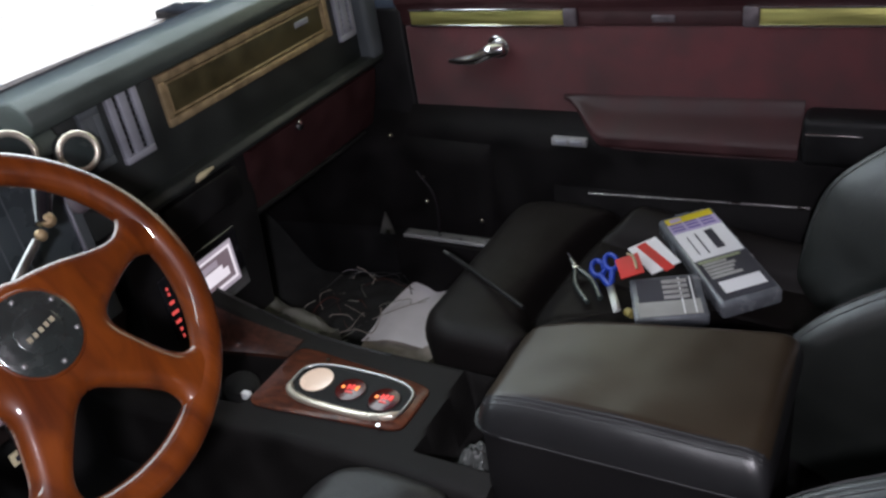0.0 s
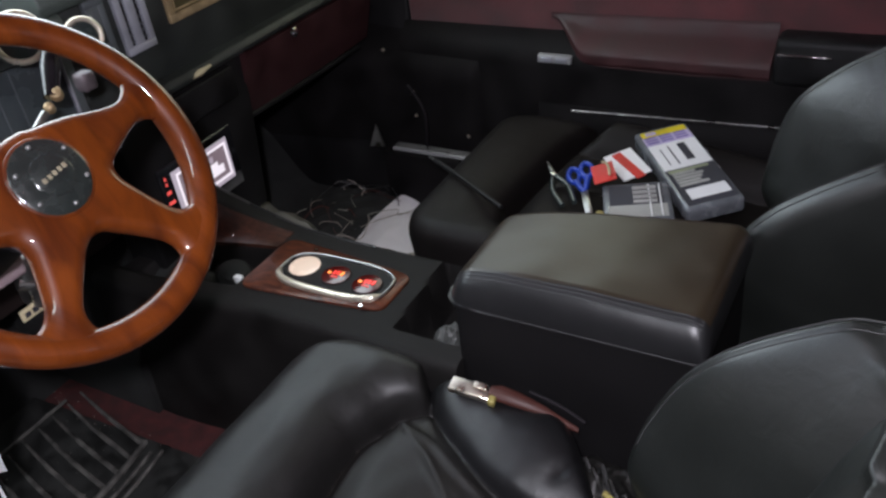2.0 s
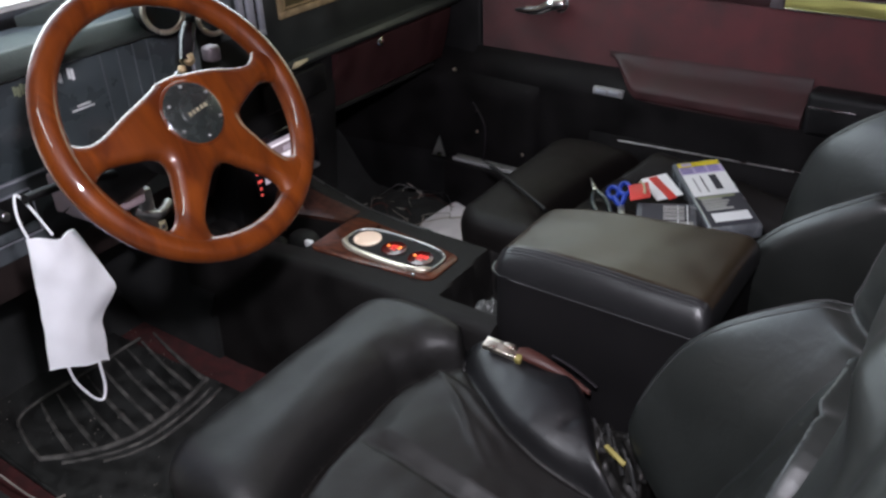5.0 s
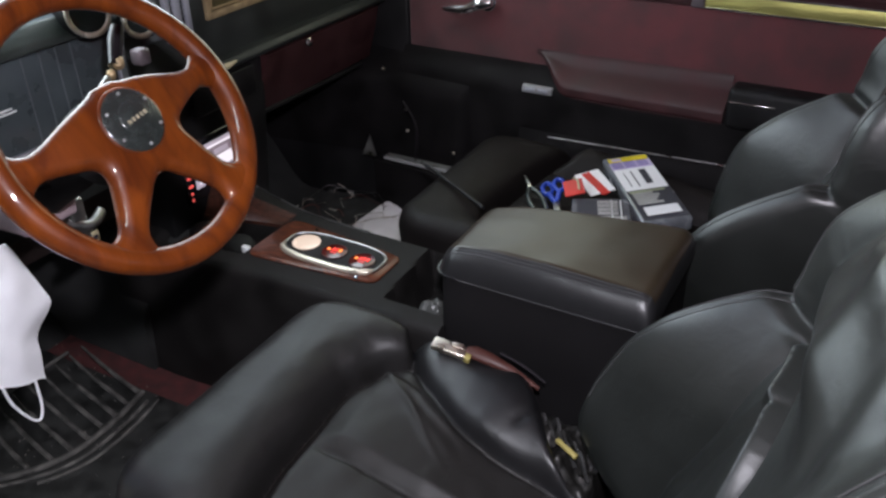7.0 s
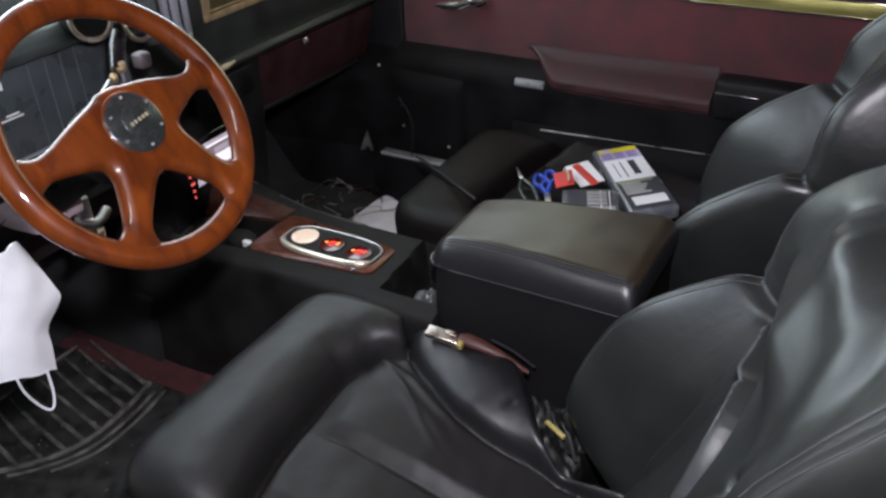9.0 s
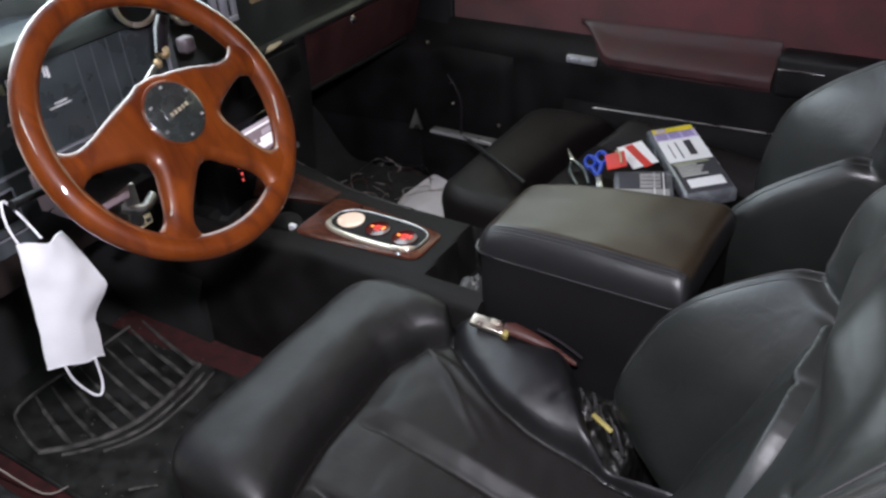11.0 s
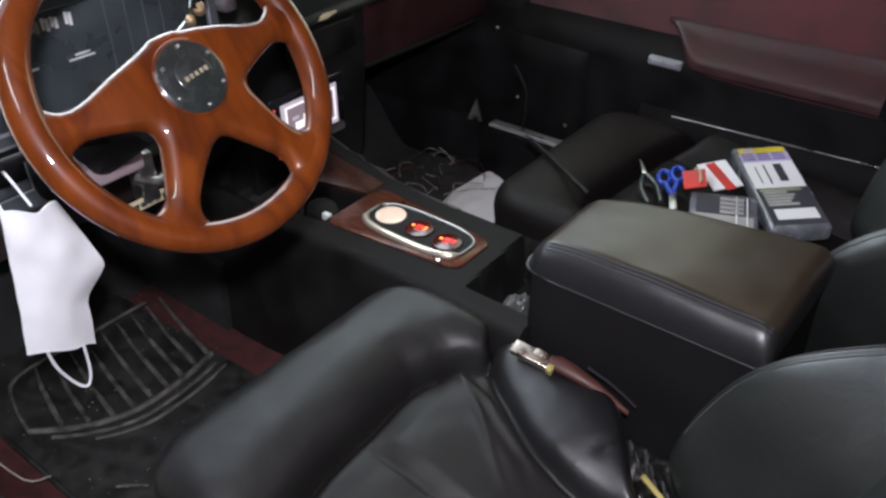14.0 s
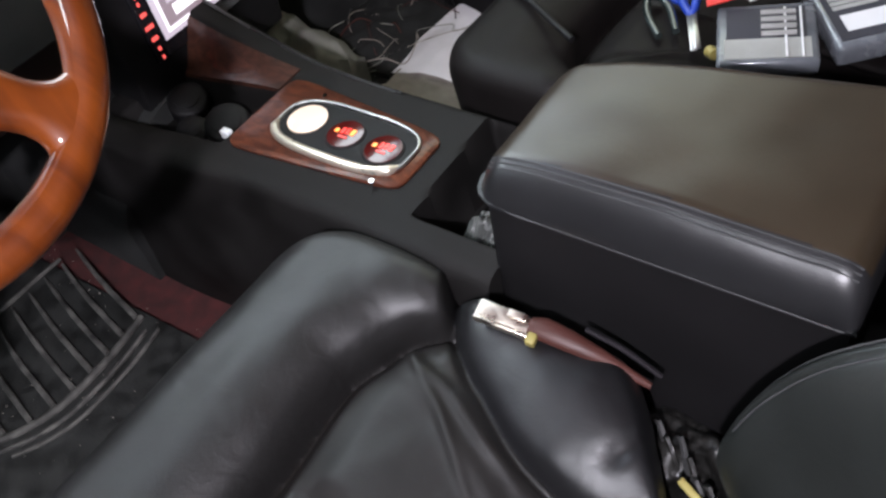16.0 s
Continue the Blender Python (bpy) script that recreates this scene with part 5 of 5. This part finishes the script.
# key remote hanging at the side of the footwell
fob = thing("remote_control", (-0.40, -0.60, 0.20), "dark remote control with three round buttons and metal rim", "remote control")
FQ = Matrix.Translation((-0.418, -0.606, 0.202)) @ look((0, 0, 0), (-0.83, 0.12, -0.52)).to_3x3().to_4x4() @ pose(0, 0, 0, 0, 0, 22)
part("case", box(-0.034, 0.034, -0.026, 0.026, -0.008, 0.008, 0.007, 3, FQ), "plastic", fob)
part("rim", join(box(-0.030, 0.037, -0.038, -0.022, -0.006, 0.009, 0.002, 2, FQ), box(0.03, 0.037, -0.02, 0.02, -0.006, 0.006, 0.002, 2, FQ)), "screwgrey", fob, "dull metal bar")
for a, b in ((-0.013, -0.006), (0.013, -0.006), (0.0, 0.016)):
    part("button_ring", disc(FQ @ Vector((a, b, 0.0100)), FQ.to_3x3() @ Vector((0, 0, 1)), 0.0115, 0.003, 20, bevel=0.001), "palegrey", fob)
    part("button", disc(FQ @ Vector((a, b, 0.0112)), FQ.to_3x3() @ Vector((0, 0, 1)), 0.0075, 0.003, 20, dome=0.001), "gloss", fob)
part("chain", join(*[box(-0.045 - 0.004, -0.045 + 0.004, 0.006 + 0.007 * k, 0.011 + 0.007 * k, 0, 0.004, 0.001, 1, FQ) for k in range(6)]), "silver", fob)
solo("kick_panel", sheet(lambda u, v: (-0.75 + 0.36 * u, -0.635 - 0.03 * smooth(v), 0.0 + 0.40 * v), 12, 8, lambda u, v: (-0.75 + 0.36 * u, -0.72, 0.40 * v)), "kick", "brown-burgundy kick panel beside the driver's footwell", "panel", "structure")
solo("door_seal", tube([(-0.62, -0.70, 0.45), (-0.56, -0.69, 0.20), (-0.46, -0.682, 0.135), (-0.30, -0.705, 0.128), (0.2, -0.715, 0.126), (0.9, -0.715, 0.126)], 0.009, 10), "seal", "black rubber door seal along the sill", "seal", "structure")
solo("door_jamb", extrude([(-0.92, -0.35), (-0.715, -0.35), (-0.715, 0.105), (-0.80, 0.085), (-0.92, 0.0)], "x", -0.80, 0.25, 0.006), "seal", "dark painted door jamb", "jamb", "structure")
sc2 = thing("scuff_plate", (0.1, -0.66, 0.125), "grey plastic scuff plate on the driver's sill", "scuff plate")
part("plate", box(-0.245, 0.9, -0.655, -0.622, 0.122, 0.134, 0.004), "scuffgrey", sc2)
part("insert", box(-0.20, 0.9, -0.700, -0.657, 0.120, 0.139, 0.005), "scuffgrey", sc2, "worn grey ribbed insert")
for i in range(5):
    part("rib", box(-0.19, 0.88, -0.695 + 0.009 * i, -0.692 + 0.009 * i, 0.139, 0.141), "scuffgrey", sc2)
solo("wire", tube([(-0.40, -0.575, 0.05), (-0.34, -0.585, 0.075), (-0.27, -0.565, 0.03), (-0.235, -0.54, 0.04)], 0.0015, 6), "rag", "thin pale wire lying beside the driver's mat", "wire")
solo("door_check", disc((-0.19, -0.735, 0.10), (0.4, -0.7, 0.6), 0.012, 0.03, 18, dome=0.004, bevel=0.003), "chrome", "chrome door latch pin on the sill", "pin")

# seat belt buckle
bk = thing("seat_belt_buckle", (0.30, -0.125, 0.25), "burgundy seat belt buckle with chrome tongue between seat and console", "seat belt")
BQ = Matrix.Translation((0.279, -0.137, 0.276)) @ pose(0, 0, 0, 14, 7, 6)
part("tongue", join(box(-0.010, 0.044, -0.010, 0.008, -0.005, 0.002, 0.002, 2, BQ), box(-0.010, 0.044, -0.0125, -0.008, -0.006, 0.004, 0.002, 2, BQ), box(0.018, 0.036, 0.000, 0.008, 0.002, 0.004, 0.001, 2, BQ)), "bright", bk, "bright chrome tongue")
part("clip", box(0.042, 0.051, -0.017, -0.006, -0.003, 0.008, 0.002, 2, BQ), "yellowbit", bk)
part("stalk", loft([[BQ @ Vector((x, y + w * math.cos(q), z + h * math.sin(q))) for q in [2 * math.pi * j / 16 for j in range(16)]] for x, y, z, w, h in ((0.040, 0.0, 0.002, 0.008, 0.005), (0.052, 0.001, 0.003, 0.011, 0.007), (0.075, 0.000, 0.002, 0.010, 0.007), (0.105, -0.001, -0.004, 0.007, 0.006), (0.150, -0.004, -0.020, 0.003, 0.004))]), "belt", bk, "burgundy plastic stalk")
part("cable", tube([BQ @ Vector(p) for p in ((0.085, 0.014, 0.004), (0.12, 0.012, -0.004), (0.155, 0.006, -0.016))], 0.0024, 8), "seal", bk)
junk = thing("seat_wiring", (0.45, -0.13, 0.12), "grimy wiring and a yellow connector beside the seat", "wiring")
def grime(u, v):
    x, y = 0.405 + 0.125 * u, -0.215 + 0.115 * v + 0.02 * (1 - u)
    return (x, y, 0.150 + 0.040 * math.sin(math.pi * u) ** 0.5 * math.sin(math.pi * v) ** 0.5 + 0.025 * noise.noise((u * 4, v * 4, 6)) + 0.006 * noise.noise((u * 11, v * 11, 2)))
part("wrapping", sheet(grime, 40, 36, lambda u, v: (0.405 + 0.125 * u, -0.215 + 0.115 * v + 0.02 * (1 - u), 0.0)), "grime", junk, "grimy crumpled plastic wrapping")
part("connector", box(-0.018, 0.018, -0.0034, 0.0034, -0.003, 0.003, 0.0015, 2, Matrix.Translation((0.490, -0.180, 0.208)) @ pose(0, 0, 0, 12, 8, -22)), "yellowbit", junk, "dull yellow connector")
for i in range(7):
    x0, y0 = 0.425 + 0.012 * i, -0.118 - 0.008 * i
    part("wire", tube([(x0, y0, 0.17), (x0 + 0.012, y0 - 0.012 + rnd.uniform(-0.008, 0.008), 0.208 + rnd.uniform(-0.006, 0.008)), (x0 + 0.03, y0 - 0.03, 0.18)], 0.003, 6), ("hose", "grime", "hose", "grime")[i % 4], junk)

# ---- things on the passenger seat ----
def on(cx, cy, cz, yaw, rx=0, ry=0):
    return Matrix.Translation((cx, cy, cz)) @ pose(0, 0, 0, rx, ry, yaw)
# long case: local x along its length (head to foot), y across
CQ = on(0.392, 0.452, 0.272, -52, 4, 5) @ Matrix.Diagonal((1, 0.84, 1, 1))
case = thing("tool_case", (0.392, 0.452, 0.25), "smoky plastic tool case with yellow, white and grey labels", "tool case")
L, Wd = 0.118, 0.056
part("shell", box(-L, L, -Wd, Wd, -0.018, 0.012, 0.008, 3, CQ), "clear", case)
part("hanger", box(-L - 0.022, -L + 0.004, -0.012, 0.022, -0.012, -0.004, 0.006, 3, CQ), "clear", case)
part("header", box(-L + 0.010, -L + 0.026, -Wd + 0.010, Wd - 0.010, 0.0115, 0.0130, m=CQ), "yellow", case, "yellow header label")
part("header_logo", box(-L + 0.013, -L + 0.022, -0.038, -0.016, 0.0131, 0.0136, m=CQ), "lilac", case)
part("strip_label", box(-L + 0.026, -L + 0.052, -Wd + 0.008, Wd - 0.008, 0.0115, 0.0130, m=CQ), "lilac", case)
part("strip_print", join(*[box(-L + 0.027 + 0.008 * k, -L + 0.031 + 0.008 * k, -0.045 + 0.03 * j, -0.02 + 0.03 * j, 0.0131, 0.0135, m=CQ) for k in range(3) for j in range(3)]), "violet", case, "violet unreadable print")
part("white_label", box(-L + 0.053, -L + 0.128, -Wd + 0.008, Wd - 0.008, 0.0115, 0.0131, m=CQ), "label", case)
part("drawing", join(box(-L + 0.062, -L + 0.112, 0.006, 0.022, 0.0132, 0.0138, m=CQ), box(-L + 0.064, -L + 0.118, -0.014, -0.011, 0.0132, 0.0138, m=CQ), box(-L + 0.068, -L + 0.116, -0.031, -0.029, 0.0132, 0.0138, m=CQ)), "ink", case, "black printed drill bits")
part("dark_label", box(-L + 0.132, L - 0.010, -Wd + 0.008, Wd - 0.008, 0.0115, 0.0131, m=CQ), "ink", case)
part("grey_print", join(*[box(-L + 0.140 + 0.008 * k, -L + 0.146 + 0.008 * k, -0.04, 0.005 + 0.006 * ((k * 2) % 3), 0.0132, 0.0138, m=CQ) for k in range(5)]), "labelgrey", case, "grey unreadable print")
part("olive_print", box(-L + 0.133, -L + 0.139, -0.044, 0.035, 0.0132, 0.0138, m=CQ), "greenmark", case)
part("code_label", box(L - 0.048, L - 0.022, -0.036, 0.040, 0.0132, 0.0140, m=CQ), "label", case, "blank white sticker")
# short case
SQ = on(0.352, 0.322, 0.272, -68, 2, 4)
sc = thing("bit_case", (0.352, 0.322, 0.25), "small smoky case holding dark driver bits", "bit case")
part("shell", box(-0.050, 0.050, -0.052, 0.052, -0.014, 0.008, 0.005, 3, SQ), "clear", sc)
part("insert", box(-0.040, 0.012, -0.042, 0.040, 0.0075, 0.0092, m=SQ), "ink", sc)
part("card", box(0.012, 0.044, -0.044, 0.044, 0.0075, 0.0090, m=SQ), "labelgrey", sc, "grey printed card")
for k in range(4):
    part("bit", tube([SQ @ Vector((-0.030 + 0.012 * k, -0.006, 0.010)), SQ @ Vector((-0.030 + 0.012 * k, 0.030, 0.010))], 0.0035, 6), "labelgrey", sc)
part("divider", join(box(-0.038, 0.044, 0.018, 0.020, 0.0092, 0.011, m=SQ), box(-0.038, 0.044, 0.034, 0.036, 0.0092, 0.011, m=SQ)), "label", sc)
card = thing("package_card", (0.31, 0.40, 0.27), "torn red and white package card on the tool cases", "package")
part("white_card", box(-0.035, 0.035, -0.025, 0.025, -0.001, 0.001, m=on(0.308, 0.405, 0.292, -42, 6, 8)), "label", card)
part("red_flap", box(-0.020, 0.022, -0.018, 0.018, -0.001, 0.001, m=on(0.283, 0.362, 0.296, -60, 14, 12)), "redpl", card, "red card flap")
part("red_band", box(-0.036, 0.036, -0.008, 0.008, 0.0012, 0.0024, m=on(0.312, 0.400, 0.292, -36, 6, 8)), "redpl", card)
part("pin", tube([(0.272, 0.388, 0.30), (0.285, 0.375, 0.304), (0.297, 0.352, 0.300)], 0.0022, 6), "ivory", card)
scis = thing("scissors", (0.25, 0.36, 0.26), "scissors with blue plastic handles", "scissors")
ZQ = on(0.247, 0.362, 0.272, -62, 8, 6)
for a in (-1, 1):
    part("handle", tube([ZQ @ Vector((-0.026 + 0.019 * math.cos(q), a * 0.011 + 0.0095 * math.sin(q), 0.003 * a)) for q in [2 * math.pi * k / 14 for k in range(14)]], 0.0045, 8, True), "blue", scis, "blue plastic handle")
    part("shank", tube([ZQ @ Vector(p) for p in ((-0.008, a * 0.010, 0.002 * a), (0.016, a * 0.004, 0.001 * a), (0.026, 0, 0))], [0.0055, 0.005, 0.003], 8), "blue", scis)
    part("blade", box(0.018, 0.085, -0.004 + 0.002 * a, 0.004 + 0.002 * a, 0.001 * a - 0.001, 0.001 * a + 0.001, 0.0005, 1, ZQ), "steel", scis)
pl = thing("pliers", (0.21, 0.35, 0.26), "thin pliers with dark grips and bright pivot", "pliers")
PQ = on(0.205, 0.355, 0.268, -52, 6, 4)
part("jaw", tube([PQ @ Vector(p) for p in ((-0.060, 0.0, 0.004), (-0.035, 0.0, 0.004), (-0.015, 0, 0.002))], [0.0015, 0.004, 0.006], 8), "steel", pl)
part("pivot", disc(PQ @ Vector((-0.020, 0, 0.007)), (0, 0, 1), 0.0055, 0.008, 14, dome=0.001), "chrome", pl)
for a in (-1, 1):
    part("grip", tube([PQ @ Vector(p) for p in ((-0.015, 0.003 * a, 0.002), (0.02, 0.013 * a, 0.001), (0.065, 0.010 * a, 0.0))], 0.0048, 8), "glassdark", pl)
solo("yellow_cap", tube([(0.300, 0.292, 0.262), (0.310, 0.285, 0.264)], 0.007, 8), "yellowbit", "small yellow plastic cap on the passenger seat", "cap")

# dust and crumbs on the floors
def crumbs(seed, x0, x1, y0, y1, z, n, material, label):
    rr = random.Random(seed)
    verts, faces = [], []
    for i in range(n):
        x, y, k = rr.uniform(x0, x1), rr.uniform(y0, y1), rr.uniform(0.0005, 0.0016)
        b = len(verts)
        turn = rr.uniform(0, 6.28)
        for q in range(3):
            verts.append((x + k * rr.uniform(0.6, 1.8) * math.cos(turn + 2.1 * q), y + k * rr.uniform(0.6, 1.8) * math.sin(turn + 2.1 * q), z))
        verts.append((x, y, z + k))
        faces += [(b, b + 1, b + 3), (b + 1, b + 2, b + 3), (b + 2, b, b + 3), (b, b + 2, b + 1)]
    solo("crumbs", mesh(verts, faces), material, label, "dirt", "stuff", smooth=False)


crumbs(11, -0.55, 0.0, -0.52, -0.19, 0.0115, 170, "rag", "pale dust crumbs on the driver's rubber mat")
crumbs(12, -0.50, 0.0, 0.16, 0.56, 0.0135, 90, "greyrag", "grey dust crumbs on the passenger mat")
